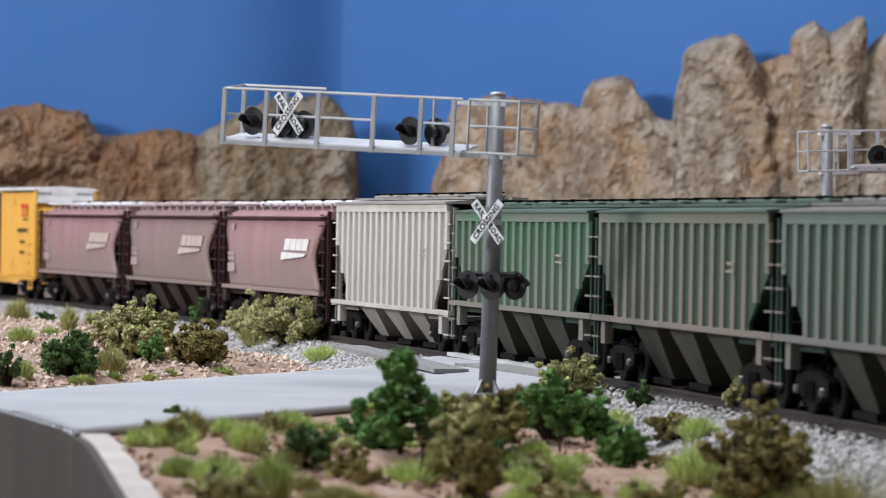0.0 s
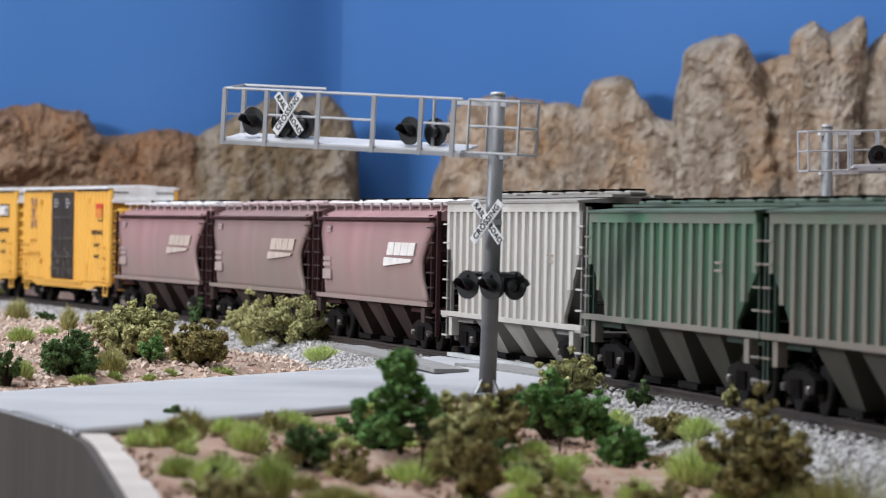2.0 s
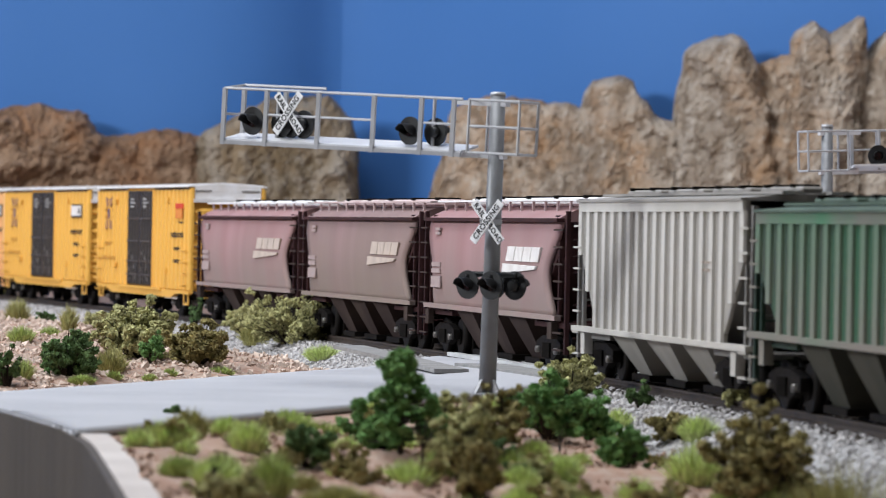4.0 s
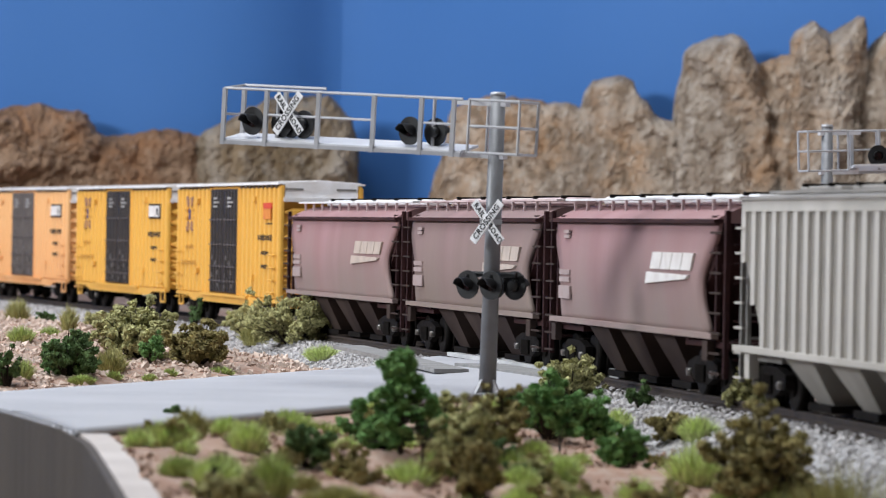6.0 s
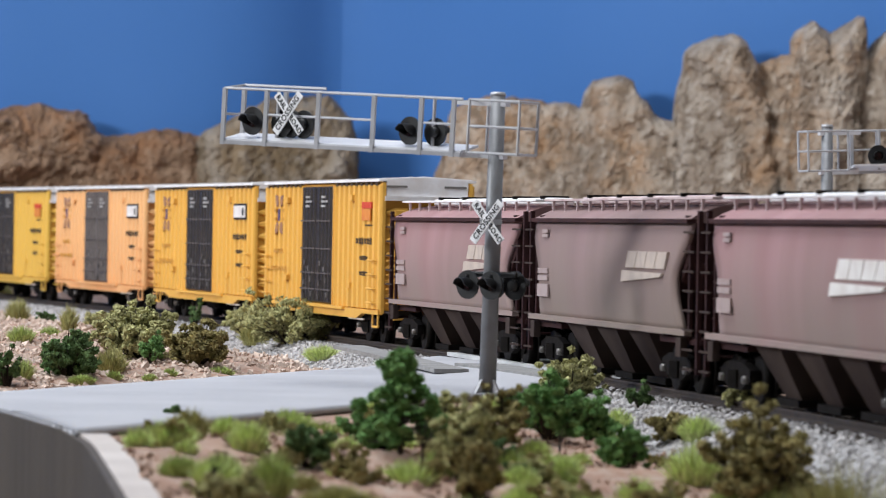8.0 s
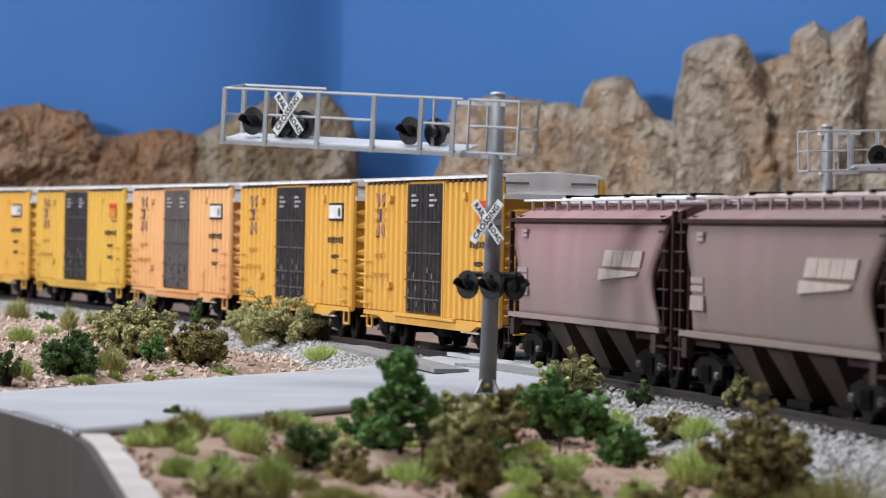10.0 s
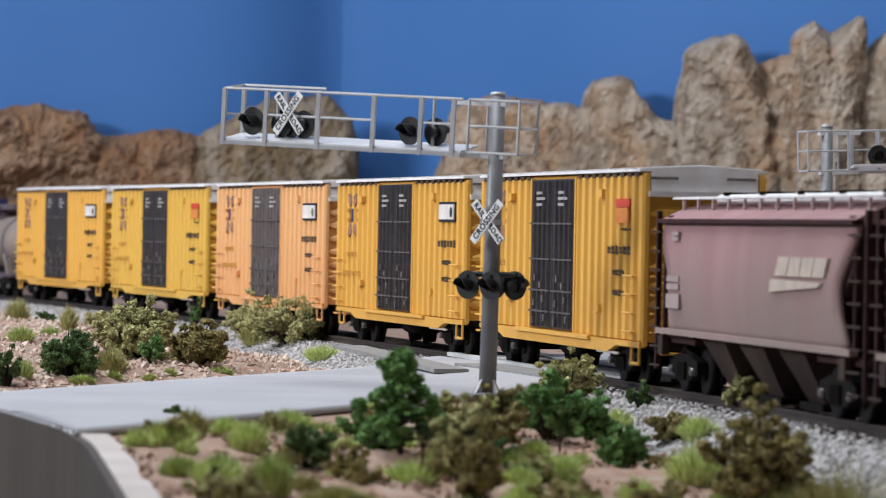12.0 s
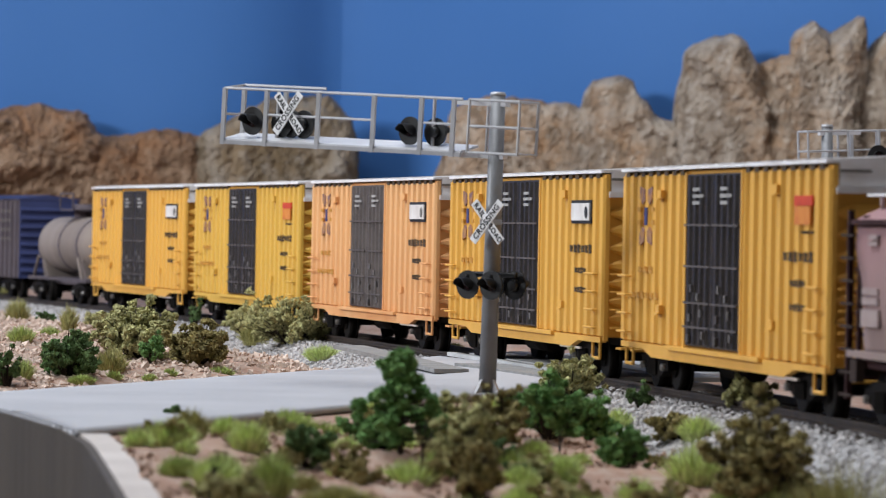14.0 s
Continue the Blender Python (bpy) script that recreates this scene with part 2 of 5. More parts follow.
# boxcar sheets darker than the posts: groove shadow put into the colour
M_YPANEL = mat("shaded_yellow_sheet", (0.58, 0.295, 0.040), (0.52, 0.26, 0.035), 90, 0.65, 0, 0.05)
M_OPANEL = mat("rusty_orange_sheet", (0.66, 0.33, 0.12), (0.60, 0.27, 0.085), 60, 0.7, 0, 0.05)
# hopper sheets: grime, plus the shade between the posts as a darker colour
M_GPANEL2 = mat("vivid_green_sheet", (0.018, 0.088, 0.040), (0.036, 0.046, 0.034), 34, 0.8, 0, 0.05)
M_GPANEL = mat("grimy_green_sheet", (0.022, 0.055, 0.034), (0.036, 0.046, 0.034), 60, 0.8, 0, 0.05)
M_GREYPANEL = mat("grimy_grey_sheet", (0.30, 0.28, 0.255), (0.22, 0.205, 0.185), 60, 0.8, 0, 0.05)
M_EMBLEM = mat("worn_purple_emblem", (0.16, 0.085, 0.10), (0.42, 0.20, 0.05), 500, 0.7, 0, 0)
M_GROOF = mat("dull_green_roof", (0.085, 0.125, 0.092), (0.06, 0.085, 0.065), 60, 0.8, 0, 0.05)
M_GREYROOF = mat("dull_grey_roof", (0.30, 0.28, 0.26), (0.22, 0.205, 0.19), 60, 0.8, 0, 0.05)
M_MARK = mat("white_lettering", (0.72, 0.70, 0.68), (0.6, 0.56, 0.54), 200, 0.7, 0, 0)
M_PLATE = mat("dull_white_plate", (0.36, 0.35, 0.34), (0.24, 0.23, 0.22), 300, 0.6, 0, 0)
M_SCUFF = mat("scuffed_steel", (0.13, 0.12, 0.115), (0.07, 0.06, 0.056), 300, 0.5, 0, 0)
M_WORN = mat("worn_data_lettering", (0.36, 0.285, 0.275), (0.30, 0.225, 0.215), 200, 0.7, 0, 0)
M_FAINT = mat("faint_brown_lettering", (0.15, 0.125, 0.12), None, 200, 0.7, 0, 0)
M_MARK2 = mat("worn_lettering", (0.50, 0.42, 0.36), (0.40, 0.33, 0.29), 200, 0.7, 0, 0)
M_REDFADE = mat("faded_red_panel", (0.58, 0.160, 0.030), (0.64, 0.24, 0.04), 200, 0.6, 0, 0)
M_RED = mat("red_panel", (0.62, 0.06, 0.02), None, 200, 0.6, 0, 0)
M_BLUE = mat("blue_emblem", (0.045, 0.05, 0.16), None, 200, 0.6, 0, 0)
M_GHOST = mat("faded_lettering", (0.58, 0.29, 0.05), None, 200, 0.7, 0, 0)
M_SMALL = mat("small_dark_lettering", (0.075, 0.050, 0.024), None, 200, 0.6, 0, 0)
M_NAVY = mat("navy_boxcar_paint", (0.030, 0.040, 0.12), (0.022, 0.03, 0.09), 60, 0.7, 0, 0.1)
M_NAVYS = mat("grimy_navy_side", (0.10, 0.08, 0.09), (0.07, 0.055, 0.065), 60, 0.8, 0, 0.1)
M_TANK = dusty("grey_tank_paint", (0.25, 0.205, 0.180), (0.20, 0.16, 0.14), (0.13, 0.105, 0.095), 0.006, 0.028, 0.9, 40)


def leaf_mat(name, c1, c2, shift=0.38):
    m = mat(name, c1, c2, 350, 0.85, 0, 0.3, 2500, random_shift=shift, island=True, spec=0.2)
    b = m.node_tree.nodes["Principled BSDF"]
    b.inputs["Subsurface Weight"].default_value = 0.0
    return m


LEAF = {  # foliage colours
    "green": leaf_mat("green_foliage", (0.085, 0.190, 0.055), (0.160, 0.280, 0.095)),
    "dark": leaf_mat("dark_foliage", (0.065, 0.115, 0.042), (0.110, 0.175, 0.065)),
    "olive": leaf_mat("olive_foliage", (0.430, 0.415, 0.200), (0.320, 0.310, 0.145)),
    "brown": leaf_mat("brown_olive_foliage", (0.300, 0.255, 0.105), (0.180, 0.155, 0.065)),
    "tuft": leaf_mat("fresh_grass", (0.540, 0.640, 0.250), (0.620, 0.700, 0.320), 0.3),
    "moss": leaf_mat("dull_grass", (0.390, 0.470, 0.170), (0.470, 0.540, 0.220), 0.3),
    "straw": leaf_mat("straw_grass", (0.420, 0.400, 0.175), (0.340, 0.330, 0.130), 0.3),
}
M_TWIG = mat("dark_twig", (0.035, 0.026, 0.018), None, 300, 0.9)


# ---------------------------------------------------------------- mesh tools
def obj(name, bm, material, parent=None, label="", m=None):
    me = bpy.data.meshes.new(name)
    bm.normal_update()
    bm.to_mesh(me)
    bm.free()
    for x in (material if isinstance(material, (list, tuple)) else [material]):
        me.materials.append(x)
    ob = new(name, me)
    if parent:
        ob.parent = parent
    if m is not None:
        ob.matrix_basis = m
    if label:
        ob["label"] = label
    return ob


part = obj


def again(ob, m, parent=None):
    """Another object on the same mesh."""
    o = new(ob.name.split(".")[0], ob.data)
    o.parent = parent or ob.parent
    o.matrix_basis = m
    return o


def thing(name, label, category, group="", m=None):
    e = new(name)
    e.empty_display_size = 0.01
    if m is not None:
        e.matrix_basis = m
    return tagged(e, label, category, group)


def box(bm, x0, x1, y0, y1, z0, z1, bevel=0.0):
    vs = [bm.verts.new((x, y, z)) for x in (x0, x1) for y in (y0, y1) for z in (z0, z1)]
    fs = [bm.faces.new([vs[i] for i in f]) for f in ((0, 1, 3, 2), (4, 6, 7, 5), (0, 4, 5, 1), (2, 3, 7, 6), (0, 2, 6, 4), (1, 5, 7, 3))]
    if bevel:
        es = {e for f in fs for e in f.edges}
        bmesh.ops.bevel(bm, geom=list(es), offset=bevel, segments=1, affect="EDGES", profile=0.5)
    return bm


def boxes(*specs, bevel=0.0):
    bm = bmesh.new()
    for s in specs:
        b2 = bmesh.new()
        box(b2, *s, bevel=bevel)
        me = bpy.data.meshes.new("tmp")
        b2.to_mesh(me)
        b2.free()
        bm.from_mesh(me)
        bpy.data.meshes.remove(me)
    return bm


def rod(bm, a, b, r, seg=8, r2=None):
    a, b = Vector(a), Vector(b)
    d = (b - a).normalized()
    u = d.orthogonal().normalized()
    v = d.cross(u)
    r2 = r if r2 is None else r2
    rings = []
    for p, q in ((a, r), (b, r2)):
        rings.append([bm.verts.new(p + (u * math.cos(i * math.tau / seg) + v * math.sin(i * math.tau / seg)) * q) for i in range(seg)])
    for i in range(seg):
        f = bm.faces.new((rings[0][i], rings[0][(i + 1) % seg], rings[1][(i + 1) % seg], rings[1][i]))
        f.smooth = seg > 6
    bm.faces.new(rings[0][::-1])
    bm.faces.new(rings[1])
    return bm


def rods(items, r, seg=6):
    bm = bmesh.new()
    for a, b in items:
        rod(bm, a, b, r, seg)
    return bm


def prism(bm, poly, y0, y1):
    """poly: (x, z) corners, drawn out along y."""
    a = [bm.verts.new((x, y0, z)) for x, z in poly]
    b = [bm.verts.new((x, y1, z)) for x, z in poly]
    n = len(poly)
    bm.faces.new(a)
    bm.faces.new(b[::-1])
    for i in range(n):
        bm.faces.new((a[(i + 1) % n], a[i], b[i], b[(i + 1) % n]))
    bmesh.ops.recalc_face_normals(bm, faces=bm.faces)
    return bm


def loft(bm, sections, caps=True, smooth_=False):
    """Skin over rings of equal length."""
    rs = [[bm.verts.new(p) for p in s] for s in sections]
    n = len(rs[0])
    for a, b in zip(rs, rs[1:]):
        for i in range(n):
            f = bm.faces.new((a[i], a[(i + 1) % n], b[(i + 1) % n], b[i]))
            f.smooth = smooth_
    if caps:
        bm.faces.new(rs[0][::-1])
        bm.faces.new(rs[-1])
    bmesh.ops.recalc_face_normals(bm, faces=bm.faces)
    return bm


# ---------------------------------------------------------------- setting: room, backdrop, ground
CORNER = (-0.062, 2.34)


def wall(name, a, b, z0, z1, thick, material, label):
    bm = bmesh.new()
    d = Vector((b[0] - a[0], b[1] - a[1], 0)).normalized()
    n = Vector((d.y, -d.x, 0)) * -thick
    pts = [Vector((*a, 0)), Vector((*b, 0)), Vector((*b, 0)) + n, Vector((*a, 0)) + n]
    loft(bm, [[p + Vector((0, 0, z)) for p in pts] for z in (z0, z1)])
    return tagged(obj(name, bm, material), label, "wall", kind="structure")


def wall_path(name, pts, z0, z1, thick, material, label):
    """A bent backdrop sheet standing along a line of places."""
    bm = bmesh.new()
    sec = []
    for i, (x, y) in enumerate(pts):
        a, b = pts[max(0, i - 1)], pts[min(len(pts) - 1, i + 1)]
        d = Vector((b[0] - a[0], b[1] - a[1], 0)).normalized()
        back = Vector((-d.y, d.x, 0)) * thick
        p = Vector((x, y, 0))
        sec.append([p + Vector((0, 0, z0)), p + Vector((0, 0, z1)), p + back + Vector((0, 0, z1)), p + back + Vector((0, 0, z0))])
    loft(bm, sec)
    for f in bm.faces:
        f.smooth = abs(f.normal.z) < 0.5
    for e in bm.edges:
        if len(e.link_faces) == 2 and e.calc_face_angle(0) > 1.0:
            e.smooth = False
    return tagged(obj(name, bm, material), label, "wall", kind="structure")


RIGHT_END = (0.90, 2.34 - 0.962 * 0.607)
wall_path("wall_north_1", [(-1.95, CORNER[1]), (-0.5, CORNER[1]), (-0.17, CORNER[1]), (-0.135, 2.3412), (-0.110, 2.3445), (-0.092, 2.3505), (-0.080, 2.3565), (-0.071, 2.3615), (-0.064, 2.3645), (-0.058, 2.3655)], -0.9, 1.5, 0.02, M_WALL, "sky blue painted backdrop wall behind the layout")
wall_path("wall_north_2", [(-0.058, 2.3655), (-0.052, 2.3645), (-0.044, 2.3605), (-0.034, 2.3535), (-0.020, 2.3415), (0.0, 2.3245), (0.02, 2.3085), (0.06, 2.2740), (0.11, 2.34 - 0.172 * 0.607), (0.4, 2.34 - 0.462 * 0.607), RIGHT_END], -0.9, 1.5, 0.02, M_WALL, "sky blue painted backdrop wall meeting the other in a corner")
wall("wall_east", RIGHT_END, (0.90, -1.6), -0.9, 1.5, 0.05, M_ROOM, "plain plaster room wall")
wall("wall_south", (0.90, -1.6), (-1.95, -1.6), -0.9, 1.5, 0.05, M_ROOM, "plain plaster room wall")
wall("wall_west", (-1.95, -1.6), (-1.95, CORNER[1]), -0.9, 1.5, 0.05, M_ROOM, "plain plaster room wall")
tagged(obj("ceiling", boxes((-2.0, 0.95, -1.65, 2.4, 1.5, 1.55)), M_ROOM), "plain white room ceiling", "ceiling", kind="structure")
tagged(obj("floor", boxes((-2.0, 0.95, -1.65, 2.4, -0.95, -0.9)), M_ROOM), "plain pale room floor", "floor", kind="structure")


def edge_x(y):
    return lerp_list(EDGE, y)


def build_ground():
    ys = list(np.arange(-1.2, 0.42, 0.03)) + list(np.arange(0.42, 1.5, 0.005)) + list(np.arange(1.5, 2.42, 0.012))
    us = np.linspace(0, 1, 170)
    verts, faces = [], []
    for j, y in enumerate(ys):
        e = edge_x(y)
        for u in us:
            # columns crowd where the scenery is seen
            lo, a, b, hi = max(e, -1.9), max(e, -0.24), 0.26, 0.88
            x = lo + (a - lo) * u / 0.12 if u < 0.12 else a + (b - a) * (u - 0.12) / 0.73 if u < 0.85 else b + (hi - b) * (u - 0.85) / 0.15
            verts.append((x, y, 0))
    n = len(us)
    verts = [(x, y, height(x, y)) for x, y, _ in verts]
    for j in range(len(ys) - 1):
        for i in range(n - 1):
            a = j * n + i
            faces.append((a, a + 1, a + n + 1, a + n))
    me = bpy.data.meshes.new("ground")
    me.from_pydata(verts, [], faces)
    for p in me.polygons:
        p.use_smooth = True
    for m in (M_SOIL, M_BED):
        me.materials.append(m)
    for p in me.polygons:
        c = p.center
        s, nn = beside(c.x, c.y)
        p.material_index = 1 if abs(nn) < 0.035 else 0
    return tagged(new("ground", me), "reddish desert soil of a model railway layout", "ground", kind="structure")


build_ground()


def build_fascia():
    face, rim = bmesh.new(), bmesh.new()
    pts = [(edge_x(y), y) for y in np.arange(0.2, 1.3, 0.012)]
    for bm, o0, o1, top, bottom in ((face, -0.0026, -0.0012, 0.0008, -0.5), (rim, -0.0012, 0.0034, 0.0012, -0.03)):
        sec = []
        for i, (x, y) in enumerate(pts):
            x2, y2 = pts[min(i + 1, len(pts) - 1)]
            x1, y1 = pts[max(i - 1, 0)]
            d = Vector((x2 - x1, y2 - y1, 0)).normalized()
            n = Vector((d.y, -d.x, 0))
            z = height(x, y, False)
            onroad = -0.40 < road_n(x, y) < ROAD_NEAR - 0.002
            zt = (-0.0002 if bm is face else -0.0022) if onroad else z + top
            p = Vector((x, y, 0))
            o2 = o1 + (0.0012 * noise.noise(Vector((x * 90, y * 90, 2))) if bm is rim else 0)
            sec.append([p + n * o0 + Vector((0, 0, zt)), p + n * o2 + Vector((0, 0, zt)), p + n * o2 + Vector((0, 0, bottom)), p + n * o0 + Vector((0, 0, bottom))])
        loft(bm, sec)
    f = tagged(obj("trim_fascia", face, M_FASCIA), "dark brown curved fascia board along the layout edge", "fascia", kind="structure")
    r = tagged(obj("trim_edge", rim, M_RIM), "pale plaster edge of the scenery behind the fascia", "edge trim", kind="structure")


build_fascia()


def build_road():
    d = Vector((0.342, 0.94, 0))
    n = Vector((0.94, -0.342, 0))
    bm = bmesh.new()
    rows = []
    for k in np.arange(0.66, 2.2, 0.006):
        row = []
        for q in np.linspace(-0.391, ROAD_NEAR, 22):
            p = d * k + n * q
            s, nn = beside(p.x, p.y)
            p.x = max(p.x, edge_x(p.y) - 0.0021)
            z = 0.0001 + 0.0004 * (1 - ((q + 0.3495) / 0.0415) ** 2) + (RAIL - 0.0006) * smooth(0.044, 0.016, abs(nn))
            if abs(nn) < 0.012:
                z = RAIL - 0.0020
            row.append(bm.verts.new((p.x, p.y, z)))
        rows.append(row)
    for a, b in zip(rows, rows[1:]):
        for i in range(21):
            f = bm.faces.new((a[i], a[i + 1], b[i + 1], b[i]))
            f.smooth = True
    # thickness
    ret = bmesh.ops.extrude_face_region(bm, geom=list(bm.faces))
    for v in ret["geom"]:
        if isinstance(v, bmesh.types.BMVert):
            v.co.z -= 0.0011
    bmesh.ops.recalc_face_normals(bm, faces=bm.faces)
    return tagged(obj("road", bm, M_ROAD), "smooth pale grey two lane road to the crossing", "road", kind="structure")


build_road()


def along(s, n, z):
    x, y, h = track(s)
    return Vector((x + n * math.sin(h), y - n * math.cos(h), z))


def build_track():
    prof = [(-0.0015, -0.0019), (0.0015, -0.0019), (0.0015, -0.0016), (0.0004, -0.0013), (0.0004, -0.0006), (0.0008, -0.0005),
            (0.0008, 0.0), (-0.0008, 0.0), (-0.0008, -0.0005), (-0.0004, -0.0006), (-0.0004, -0.0013), (-0.0015, -0.0016)]
    t = thing("railway_track", "model railway track with brown rails on dark ties", "track")
    for side in (-1, 1):
        bm = bmesh.new()
        loft(bm, [[along(s, side * 0.0078 + a, z + RAIL) for a, z in prof] for s in np.arange(-2.35, 1.95, 0.02)])
        part("rail", bm, M_RAIL, t)
    first, rest = None, bmesh.new()
    for i, s in enumerate(np.arange(-2.3, 1.9, 0.0068)):
        x, y, h = track(s)
        m = pose(x, y, RAIL, 0, 0, math.degrees(h))
        if -0.75 < s < 0.55:
            if first is None:
                first = part("tie", boxes((-0.0014, 0.0014, -0.0145, 0.0145, -0.0055, -0.0019)), M_TIE, t, m=m)
            else:
                again(first, m)
        else:
            n0 = len(rest.verts)
            box(rest, -0.0014, 0.0014, -0.0145, 0.0145, -0.0055, -0.0019)
            rest.verts.ensure_lookup_table()
            for v in list(rest.verts)[n0:]:
                v.co = m @ v.co
    tagged(part("far_ties", rest, M_TIE, t), kind="stuff")
    # crossing panels beside and between the rails
    panels = thing("level_crossing", "grey concrete level crossing slabs laid beside the rails", "crossing")
    for s0, s1, n0, n1, z, lift in ((0.020, 0.158, 0.0300, 0.0385, 0.0020, 0.0016), (0.122, 0.205, 0.0135, 0.0262, 0.0023, 0.0), (0.046, 0.205, 0.0098, 0.0122, 0.0028, 0.0),
                                    (0.046, 0.215, -0.0060, 0.0060, 0.0026, 0.0), (0.046, 0.215, -0.0205, -0.0098, 0.0026, 0.0)):
        bm = bmesh.new()
        sec = []
        for k in np.linspace(0, 1, 8):
            w, q = s0 + (s1 - s0) * k, z + lift * (1 - k)
            n2 = n1 - (0.0050 * k if s0 > 0.1 else 0)
            sec.append([along(w, n0, q - 0.0010), along(w, n2, q - 0.0010), along(w, n2, q), along(w, n0, q)])
        loft(bm, sec)
        part("panel", bm, M_PLANK if n0 > 0.013 else M_PANEL, panels)


build_track()


# ---------------------------------------------------------------- rocks against the backdrop
def ledge(v):
    """Stepped noise: flat shelves with short steep risers."""
    k = v * 4.0
    return (math.floor(k) + smooth(0.25, 0.75, k - math.floor(k))) / 4.0


def rock(label, material, y, profile, thick, seed, z0=0.0, upright=0.6):
    """A craggy rock slab; profile: (x, height) along its top; y: its back at each x; upright: below 1 draws the relief out up and down."""
    nu, nv = 130, 110
    x0, x1 = profile[0][0], profile[-1][0]
    front, back = [], []
    reach = [k * 0.0015 for k in range(1, 9)]
    for i in range(nu + 1):
        u = i / nu
        x = x0 + (x1 - x0) * u
        zt = lerp_list(profile, x)
        sides = [(r, min(lerp_list(profile, x - r) if x - r > x0 else 0, lerp_list(profile, x + r) if x + r < x1 else 0)) for r in reach]
        for j in range(nv + 1):
            v = j / nv
            z = z0 + (zt - z0) * v
            near = min([zt - z] + [r for r, h in sides if h < z])
            rnd = math.sqrt(max(0, 1 - (1 - min(1, near / 0.012)) ** 2))
            p = Vector((x * 9 + seed * 3.7, z * 9, seed * 1.3))
            q = Vector((p.x, p.y * upright, p.z))
            w = noise.noise_vector(p * 3.1) * 0.16
            d = 0.42 * (1 - abs(noise.noise(q * 2.3))) + 0.34 * ledge(noise.noise(q * 3.4 + w)) + 0.20 * (1 - abs(noise.noise(q * 6.5 + w)))
            d += 0.09 * ledge(noise.noise(p * 11 + w)) + 0.07 * noise.noise(q * 17) + 0.05 * noise.noise(p * 34) + 0.045 * noise.noise(p * 71)
            jit = noise.noise(Vector((x * 80, z * 80, seed))) * 0.0024 + noise.noise(Vector((x * 210, z * 210, seed))) * 0.0014
            back_y = y(x)
            front.append((x + jit * (0.4 + rnd), back_y - thick * ((0.30 + 0.70 * rnd) * 0.62 + (0.25 + 0.75 * rnd) * 0.62 * (d - 0.30)), z + jit))
            back.append((x + jit, back_y + 0.004, z + jit))
    verts = front + back
    faces = []
    w = nv + 1
    off = len(front)
    for i in range(nu):
        for j in range(nv):
            a = i * w + j
            faces.append((a, a + w, a + w + 1, a + 1))
    loop = [i * w for i in range(nu + 1)] + [nu * w + j for j in range(1, w)] + [i * w + nv for i in range(nu - 1, -1, -1)] + [j for j in range(nv - 1, 0, -1)]
    for a, b in zip(loop, loop[1:] + loop[:1]):
        faces.append((b, a, a + off, b + off))
    me = bpy.data.meshes.new("rock_face")
    me.from_pydata(verts, [], faces)
    me.materials.append(material)
    return tagged(new("rock_face", me), label, "rock", "rocks along the backdrop")


def left_y(x):
    return CORNER[1] - 0.018


def right_y(x):
    return CORNER[1] - 0.607 * (x - CORNER[0]) - 0.034


rock("rusty brown layered rock with a flat top", M_ROCK2, left_y, [(-0.2583, 0.0494), (-0.2529, 0.0892), (-0.2439, 0.0964), (-0.2348, 0.0987), (-0.2225, 0.0989), (-0.2103, 0.0979), (-0.1981, 0.0969), (-0.1944, 0.0948), (-0.1912, 0.0882), (-0.188, 0.0834), (-0.184, 0.0767), (-0.1813, 0.0508)], 0.042, 1, upright=1.5)
rock("low rusty brown rock with vertical streaks", M_ROCK2, left_y, [(-0.1946, 0.0506), (-0.1905, 0.0791), (-0.186, 0.0829), (-0.1738, 0.0843), (-0.1585, 0.0861), (-0.1463, 0.087), (-0.1371, 0.0856), (-0.1303, 0.0821), (-0.1242, 0.0519)], 0.032, 2, upright=0.3)
rock("broad grey and olive rock beside the blue gap", M_ROCK3, left_y, [(-0.138, 0.0516), (-0.1333, 0.0839), (-0.1279, 0.0876), (-0.1188, 0.0918), (-0.1067, 0.0996), (-0.0945, 0.1045), (-0.0762, 0.1069), (-0.0646, 0.1059), (-0.0562, 0.1006), (-0.0509, 0.0939), (-0.0476, 0.0839), (-0.0452, 0.0533)], 0.036, 3)
rock("low tan rock with rounded shoulders", M_ROCK, right_y, [(-0.0077, 0.0536), (-0.0049, 0.0642), (-0.0009, 0.0762), (0.0006, 0.0896), (0.0034, 0.0995), (0.0123, 0.1031), (0.0241, 0.1052), (0.0388, 0.1058), (0.0578, 0.104), (0.0708, 0.1002), (0.0768, 0.0885), (0.0808, 0.0548)], 0.034, 4)
rock("tan rock with a square knob on top", M_ROCK, right_y, [(0.0644, 0.0546), (0.0677, 0.0826), (0.0708, 0.1002), (0.073, 0.109), (0.0763, 0.1143), (0.0834, 0.1163), (0.092, 0.116), (0.0969, 0.1133), (0.099, 0.1066), (0.105, 0.1031), (0.1079, 0.0979), (0.1136, 0.0941), (0.1206, 0.093), (0.1292, 0.08), (0.1325, 0.0555)], 0.034, 5)
rock("tall tan rock pillar with a rounded top", M_ROCK, right_y, [(0.1138, 0.0552), (0.1166, 0.0855), (0.1181, 0.1086), (0.1204, 0.1201), (0.1225, 0.1293), (0.1291, 0.1347), (0.1373, 0.1372), (0.1456, 0.1372), (0.1512, 0.1325), (0.1554, 0.1245), (0.1596, 0.1185), (0.1668, 0.0972), (0.1702, 0.056)], 0.042, 6)
